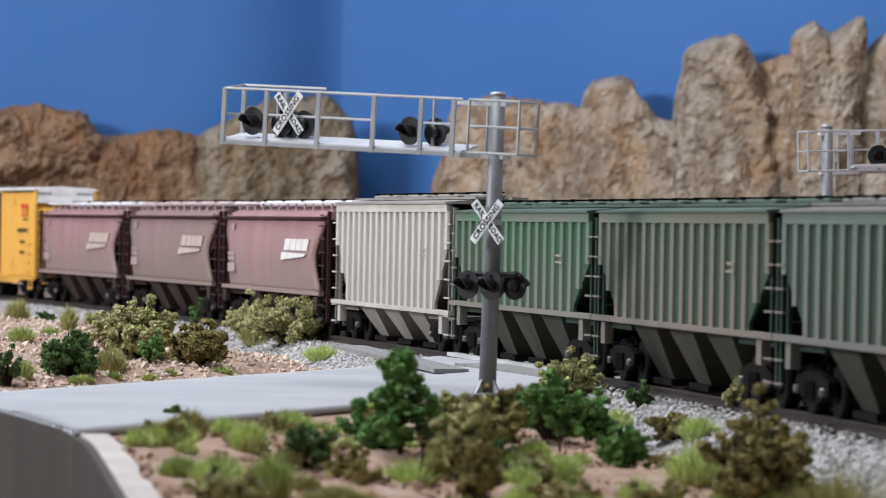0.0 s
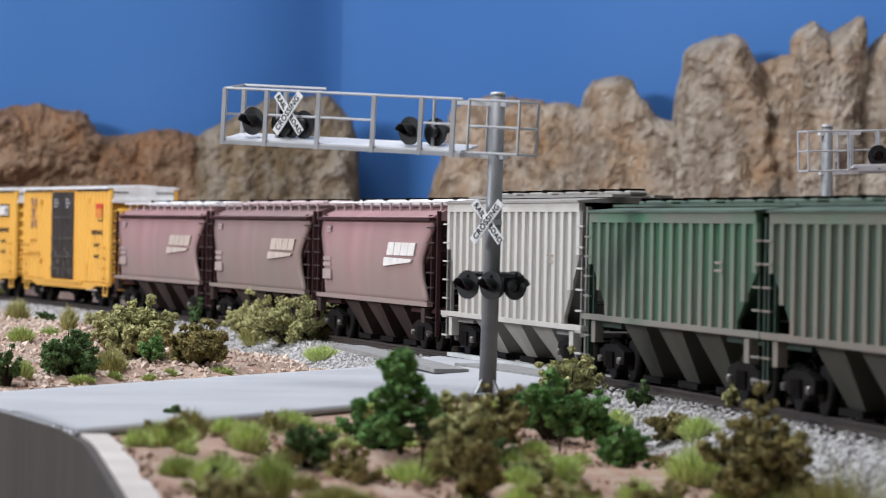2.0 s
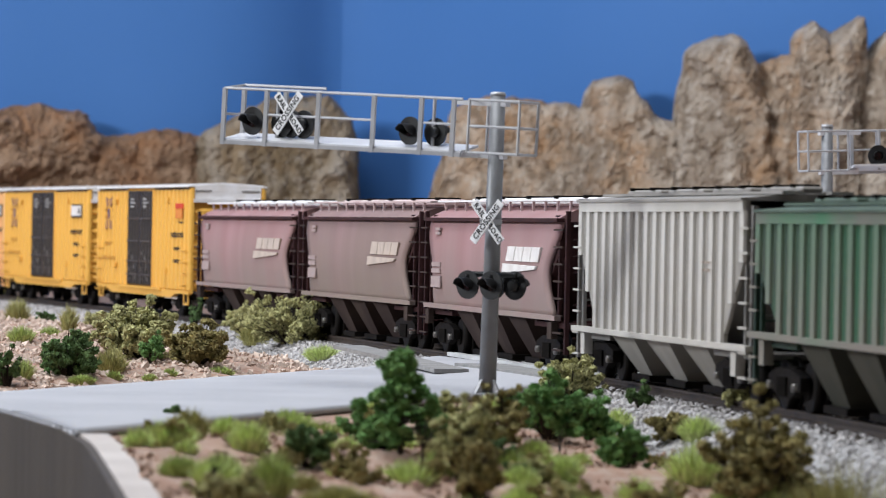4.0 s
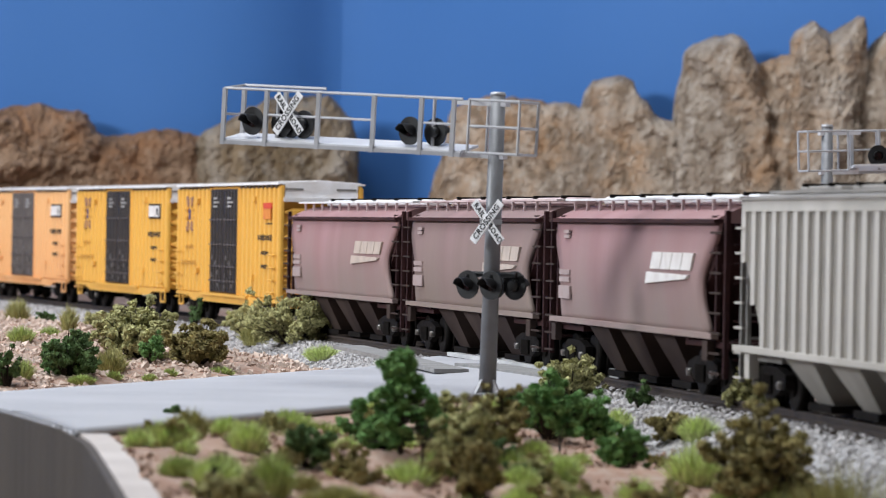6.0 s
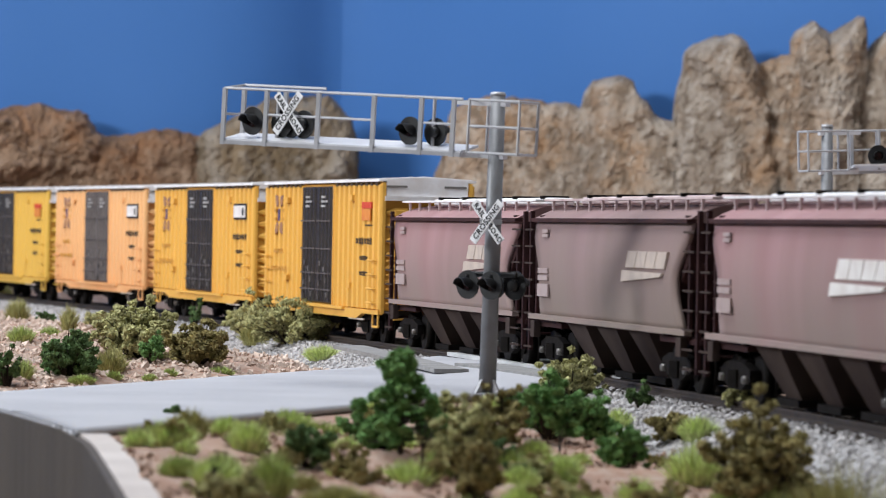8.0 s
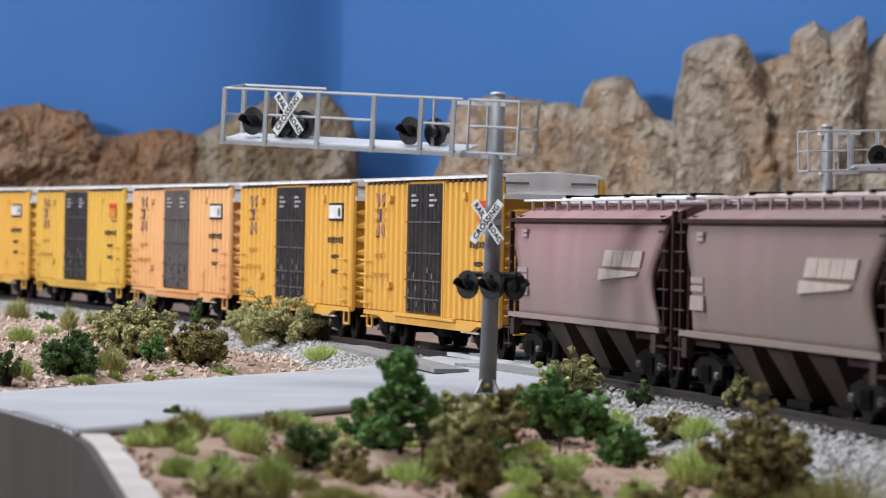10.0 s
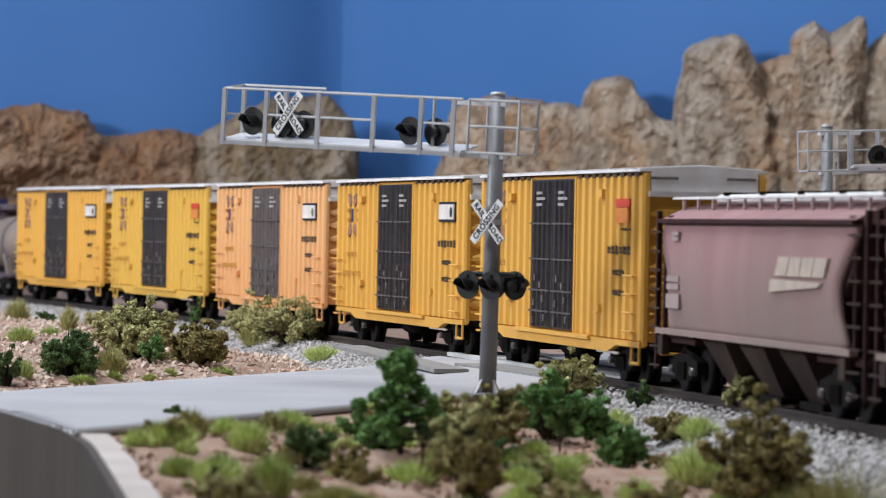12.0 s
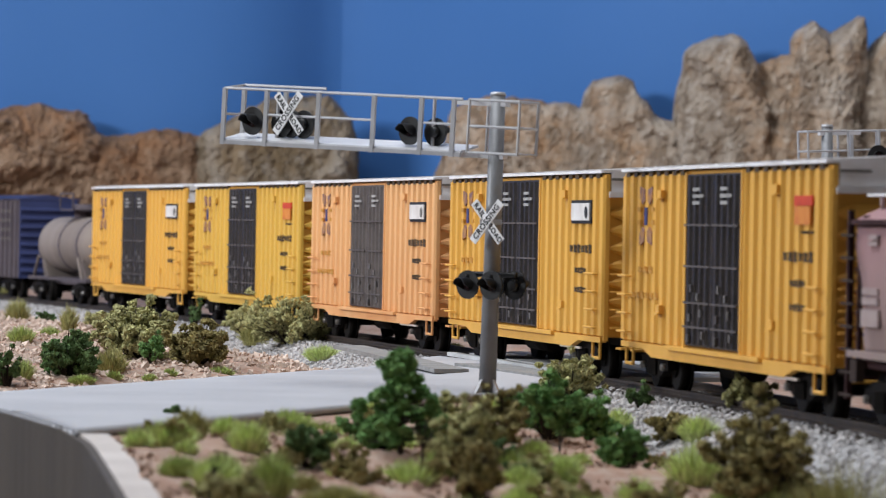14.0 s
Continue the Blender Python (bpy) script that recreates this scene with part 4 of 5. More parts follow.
def round_hopper(label, paint, mark, bright_roof):
    """Covered hopper with smooth curved sides."""
    car = thing("covered_hopper", label, "hopper car", "cars of the freight train")
    a, e, zb, zt = 0.0775, 0.0850, 0.0150, 0.0381
    y = W / 2
    # curved side sheets with ends cut back towards the middle height
    for sy in (-1, 1):
        bm = bmesh.new()
        cols, rows = 24, 14
        grid = []
        for j in range(rows + 1):
            v = j / rows
            z = zb + (zt - zb) * v
            bulge = 0.0012 * math.sin(math.pi * v) - 0.0006
            cut = 0.0085 * smooth(0.92, 0.45, v) - 0.0025 * smooth(0.35, 0.0, v)
            row = []
            for i in range(cols + 1):
                u = -1 + 2 * i / cols
                row.append(bm.verts.new((u * (a - cut), sy * (y + bulge), z)))
            grid.append(row)
        for j in range(rows):
            for i in range(cols):
                f = bm.faces.new((grid[j][i], grid[j][i + 1], grid[j + 1][i + 1], grid[j + 1][i]))
                f.smooth = True
        bmesh.ops.recalc_face_normals(bm, faces=bm.faces)
        ret = bmesh.ops.extrude_face_region(bm, geom=list(bm.faces))
        for g in ret["geom"]:
            if isinstance(g, bmesh.types.BMVert):
                g.co.y -= sy * 0.0009
        bmesh.ops.recalc_face_normals(bm, faces=bm.faces)
        part("side_sheet", bm, paint, car)
        bm = bmesh.new()
        ys = sorted((sy * (y - 0.0006), sy * (y + 0.0010)))
        box(bm, -a - 0.001, a + 0.001, *ys, zb - 0.0006, zb + 0.0006)
        part("side_sill", bm, paint, car, "dusty side sill")
        for x in (-a + 0.004, a - 0.004):
            part("jacking_pad", boxes((x - 0.0022, x + 0.0022, *ys, zb - 0.0050, zb - 0.0010)), M_MDUST, car)
        # gutter coloured dark to draw the thin shadow line below the roof
        part("side_top_rail", boxes((-a - 0.0006, a + 0.0006, *sorted((sy * (y - 0.0014), sy * (y + 0.0007))), zt - 0.0002, zt + 0.0007)), M_MAROOND, car, "gutter line under the roof, coloured dark as its shadow")
    # dark filler block in place of the shade inside and between the bays
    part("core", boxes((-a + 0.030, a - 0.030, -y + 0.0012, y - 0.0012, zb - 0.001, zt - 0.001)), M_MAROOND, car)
    # roof, curving up from the gutter
    bm = bmesh.new()
    pts = []
    for k in range(13):
        g = -1 + 2 * k / 12
        pts.append((g * (y + 0.0002), 0.0386 + 0.0036 * (1 - abs(g) ** 2.4)))
    pts += [(y + 0.0002, 0.0380), (-y - 0.0002, 0.0380)]
    loft(bm, [[(x, p, q) for p, q in pts] for x in (-a, a)], smooth_=False)
    part("roof", bm, paint, car)
    # roof walk on brackets
    for sy in (-1, 1):
        part("running_board", boxes((-e + 0.002, e - 0.002, *sorted((sy * 0.0045, sy * 0.0098)), 0.0430, 0.0435)), bright_roof, car, "pale roof walkway grating")
        br = None
        for i in range(12):
            x = -a + 0.004 + (2 * a - 0.008) * i / 11
            m = pose(x, sy * 0.0094, 0.0404)
            if br is None:
                br = part("walkway_bracket", boxes((-0.0003, 0.0003, -0.0003, 0.0003, -0.0018, 0.0028)), M_MROOF, car, m=m)
            else:
                again(br, m)
    part("hatch_trough", boxes((-a + 0.006, a - 0.006, -0.0030, 0.0030, 0.0419, 0.0441), bevel=0.0006), bright_roof, car, "long pale trough hatch cover")
    for k in range(5):
        x = -a * 0.8 + a * 1.6 * k / 4
        part("hatch_bar", boxes((x - 0.0007, x + 0.0007, -0.0036, 0.0036, 0.0438, 0.0446)), M_UNDER, car)
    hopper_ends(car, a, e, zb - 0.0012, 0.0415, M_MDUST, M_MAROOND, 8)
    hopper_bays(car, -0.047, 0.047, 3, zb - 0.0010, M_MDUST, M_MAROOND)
    part("centre_sill", boxes((-e, e, -0.0022, 0.0022, 0.0070, 0.0105)), M_UNDER, car)
    # plain marks in place of the road name: slanted block over a wedge
    x0, x1 = 0.0240, 0.0605
    n = 4
    for i in range(n):
        q0 = x0 + (x1 - x0) * i / n
        q1 = q0 + (x1 - x0) / n * 0.93
        bm = bmesh.new()
        prism(bm, [(q0, 0.0281), (q1, 0.0281), (q1 + 0.0025, 0.0317), (q0 + 0.0025, 0.0317)], -y - 0.0010, -y - 0.0002)
        part("mark", bm, mark, car)
    bm = bmesh.new()
    prism(bm, [(x0 - 0.0035, 0.0249), (x0 - 0.0025, 0.0274), (x1 - 0.002, 0.0271), (x1 - 0.004, 0.0263)], -y - 0.0012, -y - 0.0002)
    part("wedge_mark", bm, mark, car)
    for z, w, h in ((0.0245, 0.0110, 0.0012), (0.0262, 0.0110, 0.0012), (0.0215, 0.012, 0.0030), (0.0357, 0.006, 0.0008), (0.0346, 0.006, 0.0008)):
        plate(car, "data_block", -0.063 - w / 2, -0.063 + w / 2, z - h / 2, z + h / 2, M_WORN, -y - 0.0008 if z < 0.03 else -y - 0.0004)
    return car, truck_parts(car, (-0.062, 0.062))


def rib_hopper(label, paint, dark, slope, tall, ribs, roof_paint, sheet):
    """Covered hopper with posts along flat sides."""
    car = thing("covered_hopper", label, "hopper car", "cars of the freight train")
    a, e = 0.0762, 0.0812
    zb, zt = (0.0136, 0.0425) if tall else (0.0166, 0.0401)
    y = W / 2
    for sy in (-1, 1):
        bm = bmesh.new()
        prism(bm, [(-a, zt), (a, zt), (a, zt - 0.011), (a - 0.016, zb + 0.002), (a - 0.016, zb), (-a + 0.016, zb), (-a + 0.016, zb + 0.002), (-a, zt - 0.011)], *sorted((sy * y, sy * (y - 0.0008))))
        # sheet colour is darkened to stand in for shade between the posts
        part("side_sheet", bm, sheet, car, "grimy sheet between the posts, darkened for their shade")
        part("side_sill", boxes((-e, e, *sorted((sy * (y - 0.0012), sy * (y + 0.0010))), zb - 0.0009, zb + 0.0003)), paint, car)
        part("top_chord", boxes((-a, a, *sorted((sy * (y - 0.0005), sy * (y + 0.0007))), zt - 0.0022, zt)), paint, car)
        post = None
        for i in range(ribs):
            x = -a + 0.0012 + (2 * a - 0.0024) * i / (ribs - 1)
            z0 = zb + 0.0003
            if abs(x) > a - 0.0155:
                z0 = zb + 0.002 + (zt - 0.013 - zb) * (abs(x) - a + 0.016) / 0.016
            m = pose(x, sy * y, 0, 0, 0, 0 if sy < 0 else 180)
            if post is None or z0 != zb + 0.0003:
                bm = bmesh.new()
                loft(bm, [[(-0.0018, 0.0001, z), (-0.0016, -0.0006, z), (0.0016, -0.0006, z), (0.0018, 0.0001, z)] for z in (z0, zt - 0.0020)])
                o = part("side_post", bm, paint, car, m=m)
                if z0 == zb + 0.0003:
                    post = o
            else:
                again(post, m)
        for x in (-a + 0.006, a - 0.006):
            part("jacking_pad", boxes((x - 0.002, x + 0.002, *sorted((sy * (y - 0.0014), sy * (y + 0.0006))), zb - 0.0060, zb - 0.0012)), paint, car)
    # dark block filling the inside, where only shade would show
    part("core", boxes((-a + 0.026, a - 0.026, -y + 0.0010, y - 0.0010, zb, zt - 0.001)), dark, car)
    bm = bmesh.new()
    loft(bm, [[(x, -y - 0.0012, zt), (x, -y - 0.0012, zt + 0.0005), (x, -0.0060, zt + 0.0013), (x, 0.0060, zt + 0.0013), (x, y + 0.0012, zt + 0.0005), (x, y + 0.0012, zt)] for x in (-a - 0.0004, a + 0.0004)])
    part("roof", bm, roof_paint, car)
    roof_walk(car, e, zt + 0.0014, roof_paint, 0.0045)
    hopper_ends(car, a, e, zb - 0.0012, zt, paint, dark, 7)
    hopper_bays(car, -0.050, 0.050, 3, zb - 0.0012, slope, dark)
    part("centre_sill", boxes((-e, e, -0.0022, 0.0022, 0.0070, 0.0105)), M_UNDER, car)
    for z in (0.0300, 0.0284):
        bars(car, 0.047, z, 0.007, 0.0006, 3, M_MARK2, -y - 0.0008)
    return car, truck_parts(car, (-0.060, 0.060))


def tank_car():
    car = thing("tank_car", "short grimy grey tank car with a banded barrel", "tank car", "cars of the freight train")
    bm = bmesh.new()
    prof = [(-0.052, 0.0), (-0.0515, 0.004), (-0.0495, 0.008), (-0.046, 0.0108), (-0.043, 0.0116), (0.043, 0.0116), (0.046, 0.0108), (0.0495, 0.008), (0.0515, 0.004), (0.052, 0.0)]
    loft(bm, [[(x, max(r, 1e-5) * math.cos(k * math.tau / 28), 0.0262 + max(r, 1e-5) * math.sin(k * math.tau / 28)) for k in range(28)] for x, r in prof], smooth_=True)
    part("barrel", bm, M_TANK, car)
    for x in (0.0, 0.036):
        bm = bmesh.new()
        loft(bm, [[(q, r * math.cos(k * math.tau / 28), 0.0262 + r * math.sin(k * math.tau / 28)) for k in range(28)] for q, r in ((x - 0.0012, 0.0117), (x - 0.001, 0.0120), (x + 0.001, 0.0120), (x + 0.0012, 0.0117))], smooth_=False)
        part("band", bm, M_NAVYS, car, "dark tank band")
    bm = rod(bmesh.new(), (0, 0, 0.036), (0, 0, 0.0432), 0.0052, 16)
    part("dome", bm, M_NAVYS, car, "dark valve dome")
    part("dome_platform", boxes((-0.013, 0.013, -0.0085, 0.0085, 0.0405, 0.0411)), M_NAVYS, car)
    part("dome_rail", rods([((-0.013, -0.0085, 0.041), (-0.013, -0.0085, 0.0475)), ((0.013, -0.0085, 0.041), (0.013, -0.0085, 0.0475)), ((-0.013, -0.0085, 0.0475), (0.013, -0.0085, 0.0475))], 0.0004), M_NAVYS, car)
    part("frame", boxes((-0.058, 0.058, -0.0045, 0.0045, 0.0095, 0.0125), (-0.060, -0.044, -0.0125, 0.0125, 0.0112, 0.0125), (0.044, 0.060, -0.0125, 0.0125, 0.0112, 0.0125), (-0.044, 0.044, -0.0125, -0.0105, 0.0114, 0.0125), (-0.044, 0.044, 0.0105, 0.0125, 0.0114, 0.0125)), M_NAVYS, car)
    for x in (-0.040, 0.040):
        bm = bmesh.new()
        loft(bm, [[(x - 0.004, -0.0085, 0.0125), (x + 0.004, -0.0085, 0.0125), (x + 0.004, 0.0085, 0.0125), (x - 0.004, 0.0085, 0.0125)], [(x - 0.002, -0.0105, 0.0215), (x + 0.002, -0.0105, 0.0215), (x + 0.002, 0.0105, 0.0215), (x - 0.002, 0.0105, 0.0215)]])
        part("saddle", bm, M_TANK, car)
        part("handrail_strut", rods([((x * 1.25, -0.0120, 0.012), (x, -0.0118, 0.021))], 0.0006), M_TANK, car)
    coupler(car, -0.058, -1)
    coupler(car, 0.058, 1)
    return car, truck_parts(car, (-0.042, 0.042))


def blue_boxcar():
    car = thing("boxcar", "dark navy boxcar with grimy ribbed sides", "boxcar", "cars of the freight train")
    a, y, zb, zt = 0.088, W / 2, 0.011, 0.0455
    part("body", boxes((-a, a, -y, y, zb, zt), bevel=0.0003), M_NAVYS, car)
    bm = bmesh.new()
    loft(bm, [[(x, -y - 0.0008, zt), (x, 0, zt + 0.0018), (x, y + 0.0008, zt), (x, y, zt - 0.0006), (x, -y, zt - 0.0006)] for x in (-a - 0.0006, a + 0.0006)])
    part("roof", bm, M_NAVY, car)
    post = None
    for i in range(19):
        x = -a + 0.002 + (2 * a - 0.004) * i / 18
        if abs(x) < 0.016:
            continue
        m = pose(x, -y, 0)
        if post is None:
            post = part("side_post", boxes((-0.0010, 0.0010, -0.0009, 0.0003, zb, zt - 0.001)), M_NAVYS, car, m=m)
        else:
            again(post, m)
        again(post, pose(x, y, 0, 0, 0, 180))
    for sy in (-1, 1):
        part("door", boxes((-0.016, 0.016, *sorted((sy * y, sy * (y + 0.0012))), zb + 0.001, zt - 0.002)), M_NAVYS, car)
    for d in (-1, 1):
        part("end_sheet", boxes((*sorted((d * a, d * (a + 0.0004))), -y + 0.0004, y - 0.0004, zb, zt - 0.0008)), M_NAVY, car)
        for i in range(8):
            z = 0.0140 + i * 0.0038
            bm = bmesh.new()
            loft(bm, [[(d * a, yy, z - 0.0012), (d * (a + 0.0015), yy, z - 0.0004), (d * (a + 0.0015), yy, z + 0.0004), (d * a, yy, z + 0.0012)] for yy in (-y + 0.001, y - 0.001)])
            part("end_rib", bm, M_NAVY, car)
        coupler(car, d * a, d)
    for z in (0.040, 0.036, 0.032, 0.028):
        bars(car, 0.065, z, 0.026, 0.0018, 5, M_FAINT, -y - 0.0011)
    part("underframe", boxes((-a + 0.003, a - 0.003, -0.006, 0.006, 0.0075, 0.011)), M_UNDER, car)
    return car, truck_parts(car, (-0.064, 0.064))


PITCH_BOX = 0.19415
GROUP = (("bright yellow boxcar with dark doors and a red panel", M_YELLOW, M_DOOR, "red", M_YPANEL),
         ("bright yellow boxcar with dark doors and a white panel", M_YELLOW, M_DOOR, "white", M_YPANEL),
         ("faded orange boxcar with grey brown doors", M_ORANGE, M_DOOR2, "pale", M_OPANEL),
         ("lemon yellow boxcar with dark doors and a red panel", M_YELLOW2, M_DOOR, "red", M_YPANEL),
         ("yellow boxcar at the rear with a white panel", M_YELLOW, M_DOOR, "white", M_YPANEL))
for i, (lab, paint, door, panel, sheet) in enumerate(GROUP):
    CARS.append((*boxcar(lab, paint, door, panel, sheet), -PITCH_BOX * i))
for i, (lab, paint, mark, roof) in enumerate((("dusty maroon covered hopper with curved sides and faded mark", M_MAROON, M_MARK2, M_ROOFW),
                                              ("brown dusted maroon covered hopper with worn mark", M_MAROON2, M_MARK2, M_MROOF),
                                              ("maroon covered hopper with a clear white mark", M_MAROON, M_MARK, M_ROOFW))):
    CARS.append((*round_hopper(lab, paint, mark, roof), 0.1815 + 0.17565 * i))
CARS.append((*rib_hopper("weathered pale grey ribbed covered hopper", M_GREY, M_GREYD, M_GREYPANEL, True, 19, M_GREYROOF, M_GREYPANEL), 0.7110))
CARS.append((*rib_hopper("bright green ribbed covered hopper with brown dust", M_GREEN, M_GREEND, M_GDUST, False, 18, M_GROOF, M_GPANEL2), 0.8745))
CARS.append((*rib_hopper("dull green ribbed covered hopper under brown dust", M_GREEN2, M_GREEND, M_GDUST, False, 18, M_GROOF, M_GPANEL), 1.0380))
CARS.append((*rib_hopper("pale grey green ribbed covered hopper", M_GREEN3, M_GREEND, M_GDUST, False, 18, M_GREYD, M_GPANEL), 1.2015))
CARS.append((*tank_car(), -0.9400))
CARS.append((*blue_boxcar(), -1.1080))


# ---------------------------------------------------------------- crossing signals
A_FACE = math.degrees(math.atan2(-0.76, -0.65))     # the way the near lights face


def text_mesh(text, size, spacing=1.0):
    c = bpy.data.curves.new("lettering", "FONT")
    c.body, c.size, c.align_x, c.align_y = text, size, "CENTER", "CENTER"
    c.extrude, c.space_character, c.offset = 0.00006, spacing, size * 0.012
    o = bpy.data.objects.new("lettering", c)
    scene.collection.objects.link(o)
    bpy.context.view_layer.update()
    me = bpy.data.meshes.new_from_object(o.evaluated_get(bpy.context.evaluated_depsgraph_get()))
    bpy.data.objects.remove(o)
    me.materials.clear()
    me.materials.append(M_INK)
    return me


def signal_head(parent, p, yaw):
    """A round black target with lamp case, hood and lens, facing along yaw."""
    m = Matrix.Translation(p) @ Matrix.Rotation(radians(yaw), 4, "Z")
    bm = bmesh.new()
    rod(bm, (-0.0002, 0, 0), (0.0002, 0, 0), 0.0033, 24)
    rod(bm, (-0.0014, 0, 0), (-0.0002, 0, 0), 0.0011, 16, 0.0016)
    head = part("signal_target", bm, M_BLACK, parent, "black round signal target", m=m)
    bm = bmesh.new()
    outer, inner = [], []
    for x, cut in ((0.0002, 1.0), (0.0034, 0.62)):
        a0 = -0.42 * math.pi * cut
        ring_o = [(x, 0.00165 * math.sin(t), 0.00165 * math.cos(t)) for t in np.linspace(-math.pi * 0.75 * cut, math.pi * 0.75 * cut, 17)]
        ring_i = [(x, 0.00150 * math.sin(t), 0.00150 * math.cos(t)) for t in np.linspace(math.pi * 0.75 * cut, -math.pi * 0.75 * cut, 17)]
        outer.append(ring_o + ring_i)
    loft(bm, outer, smooth_=False)
    part("hood", bm, M_BLACK, head, "black lamp hood")
    part("lens", rod(bmesh.new(), (0.0001, 0, 0), (0.0005, 0, 0), 0.0013, 16), M_LENS, head, "unlit dark red lens")


def crossbuck(parent, p, yaw):
    m = Matrix.Translation(p) @ Matrix.Rotation(radians(yaw), 4, "Z") @ Matrix.Rotation(radians(90), 4, "X")
    for ang, lift, words in ((-50, 0.0, (("RAIL", -0.0034), ("ROAD", 0.0034))), (50, 0.00032, (("CROSSING", 0.0),))):
        mm = m @ Matrix.Translation((0, 0, lift)) @ Matrix.Rotation(radians(ang), 4, "Z")
        blade = part("crossbuck_blade", boxes((-0.0059, 0.0059, -0.00105, 0.00105, -0.00015, 0.00015), bevel=0.00005), M_WHITE, parent, "white crossbuck blade with black words", m=mm)
        for word, x in words:
            o = new("lettering", text_mesh(word, 0.00195 if len(word) > 4 else 0.00175, 1.08))
            o.parent = blade
            o.matrix_basis = Matrix.Translation((x, 0, 0.0002))


def crossing_signal():
    top = 0.0694
    sig = thing("crossing_signal", "silver cantilever railroad crossing signal with black lamps", "crossing signal", "crossing signals")
    bm = bmesh.new()
    rod(bm, (-0.00006, 0, 0), (0.0012, 0, top - 0.0006), 0.00200, 24, 0.00172)
    part("mast", bm, M_MAST, sig, "round grey mast")
    part("mast_cap", rod(bmesh.new(), (0.0012, 0, top - 0.0008), (0.0012, 0, top), 0.00188, 24, 0.0016), M_SILVER, sig)
    bm = rod(bmesh.new(), (0, 0, -0.003), (0, 0, 0.0009), 0.0046, 20, 0.0034)
    part("base_flange", bm, M_MAST, sig)
    gus = None
    for k in range(4):
        m = pose(0, 0, 0, 0, 0, 45 + 90 * k)
        if gus is None:
            g = bmesh.new()
            prism(g, [(0.0018, 0.0008), (0.0040, 0.0008), (0.0018, 0.0042)], -0.0003, 0.0003)
            gus = part("gusset", g, M_SILVER, sig, m=m)
        else:
            again(gus, m)
    # walkway arm: local x runs out along it
    d = Vector((-0.89, 0.45, 0)).normalized()
    yaw = math.degrees(math.atan2(d.y, d.x))
    arm_m = pose(0.0011, 0, 0, 0, 0, yaw) @ pose(0, 0, 0, 0, -2.3, 0)
    near, far, zd, zt = 0.0040, -0.0052, 0.0553, 0.0673
    bm = bmesh.new()
    loft(bm, [[(u, near, zd - 0.0004), (u, near, zd + 0.0002), (u, far, zd + 0.0018), (u, far, zd + 0.0012)] for u in (0.0095, 0.0719)])
    arm = part("walkway_deck", bm, M_GALV, sig, "bright metal walkway deck", m=arm_m)
    part("deck_beam", boxes((0.0095, 0.0719, near - 0.0003, near + 0.0003, zd - 0.0011, zd - 0.0002)), M_SILVER, arm)
    part("handrail", rods([((0.0095, near, zt), (0.0719, near, zt))], 0.00036), M_SILVER, arm)
    part("handrail", rods([((0.0500, far, zt + 0.0010), (0.0719, far, zt + 0.0010))], 0.00036), M_SILVER, arm)
    for a, b in ((0.0468, 0.0606), (0.0323, 0.0462), (0.0117, 0.0200)):
        part("middle_rail", rods([((a, near, (zd + zt) / 2 + 0.0002), (b, near, (zd + zt) / 2 + 0.0002))], 0.0003), M_SILVER, arm)
    part("end_rail", rods([((0.0719, far, zt + 0.0010), (0.0719, near, zt)), ((0.0719, far, (zd + zt) / 2), (0.0719, near, (zd + zt) / 2))], 0.00033), M_SILVER, arm)
    for u in (0.0719, 0.0606, 0.0468, 0.0323, 0.0200, 0.0117):
        for y in (near, far):
            if y == far and u < 0.055:
                continue
            part("rail_post", boxes((u - 0.0005, u + 0.0005, y - 0.0004, y + 0.0004, zd - 0.0012, zt)), M_SILVER, arm)
    # cage round the mast
    cage = part("mast_cage", rods([((u, y, zd), (u, y, zt)) for u in (0.0075, -0.0052) for y in (near + 0.0005, far)], 0.00036), M_SILVER, sig, m=arm_m)
    for z in (zd, (zd + zt) / 2, zt):
        part("cage_rail", rods([((0.0075, near + 0.0005, z), (-0.0052, near + 0.0005, z)), ((0.0075, far, z), (-0.0052, far, z)), ((-0.0052, near + 0.0005, z), (-0.0052, far, z)), ((0.0075, near + 0.0005, z), (0.0075, far, z))], 0.00032), M_SILVER, cage)
    part("arm_bracket", boxes((0.0, 0.012, -0.0012, 0.0012, zd - 0.0012, zd + 0.0002), (0.0, 0.0130, -0.0012, 0.0012, zt - 0.0012, zt - 0.0002)), M_GALV, arm)
    for u in (0.0600, 0.0190):
        part("lamp_hanger", rods([((u, -0.0006, zd), (u, -0.0006, zt - 0.0002))], 0.00045), M_SILVER, arm)

    def on_arm(u, y, z):
        return arm_m @ Vector((u, y, z))

    for u, y, z, back in ((0.0656, 0.0012, zd + 0.0046, 0), (0.0590, -0.001, zd + 0.0044, 1), (0.0565, -0.001, zd + 0.0044, 0), (0.0532, -0.001, zd + 0.0044, 1), (0.0241, 0.0012, zd + 0.0042, 0), (0.0186, -0.001, zd + 0.0042, 1)):
        signal_head(sig, on_arm(u, y, z), A_FACE + 180 * back)
    crossbuck(sig, on_arm(0.0542, near + 0.0007, zd + 0.0068), -39)
    # lamps and crossbuck on the mast
    part("crossarm", rods([((-0.0042, 0.002, 0.0278), (0.0060, -0.0045, 0.0278))], 0.0007), M_BLACK, sig)
    for x, y, back in ((-0.0049, 0.0010, 0), (0.0004, -0.0046, 0), (0.0058, -0.0022, 1), (0.0012, 0.0042, 1)):
        signal_head(sig, Vector((x, y, 0.0254)), A_FACE + 180 * back)
        part("lamp_bracket", rods([((x, y, 0.0278), (x, y, 0.0254))], 0.0006), M_BLACK, sig)
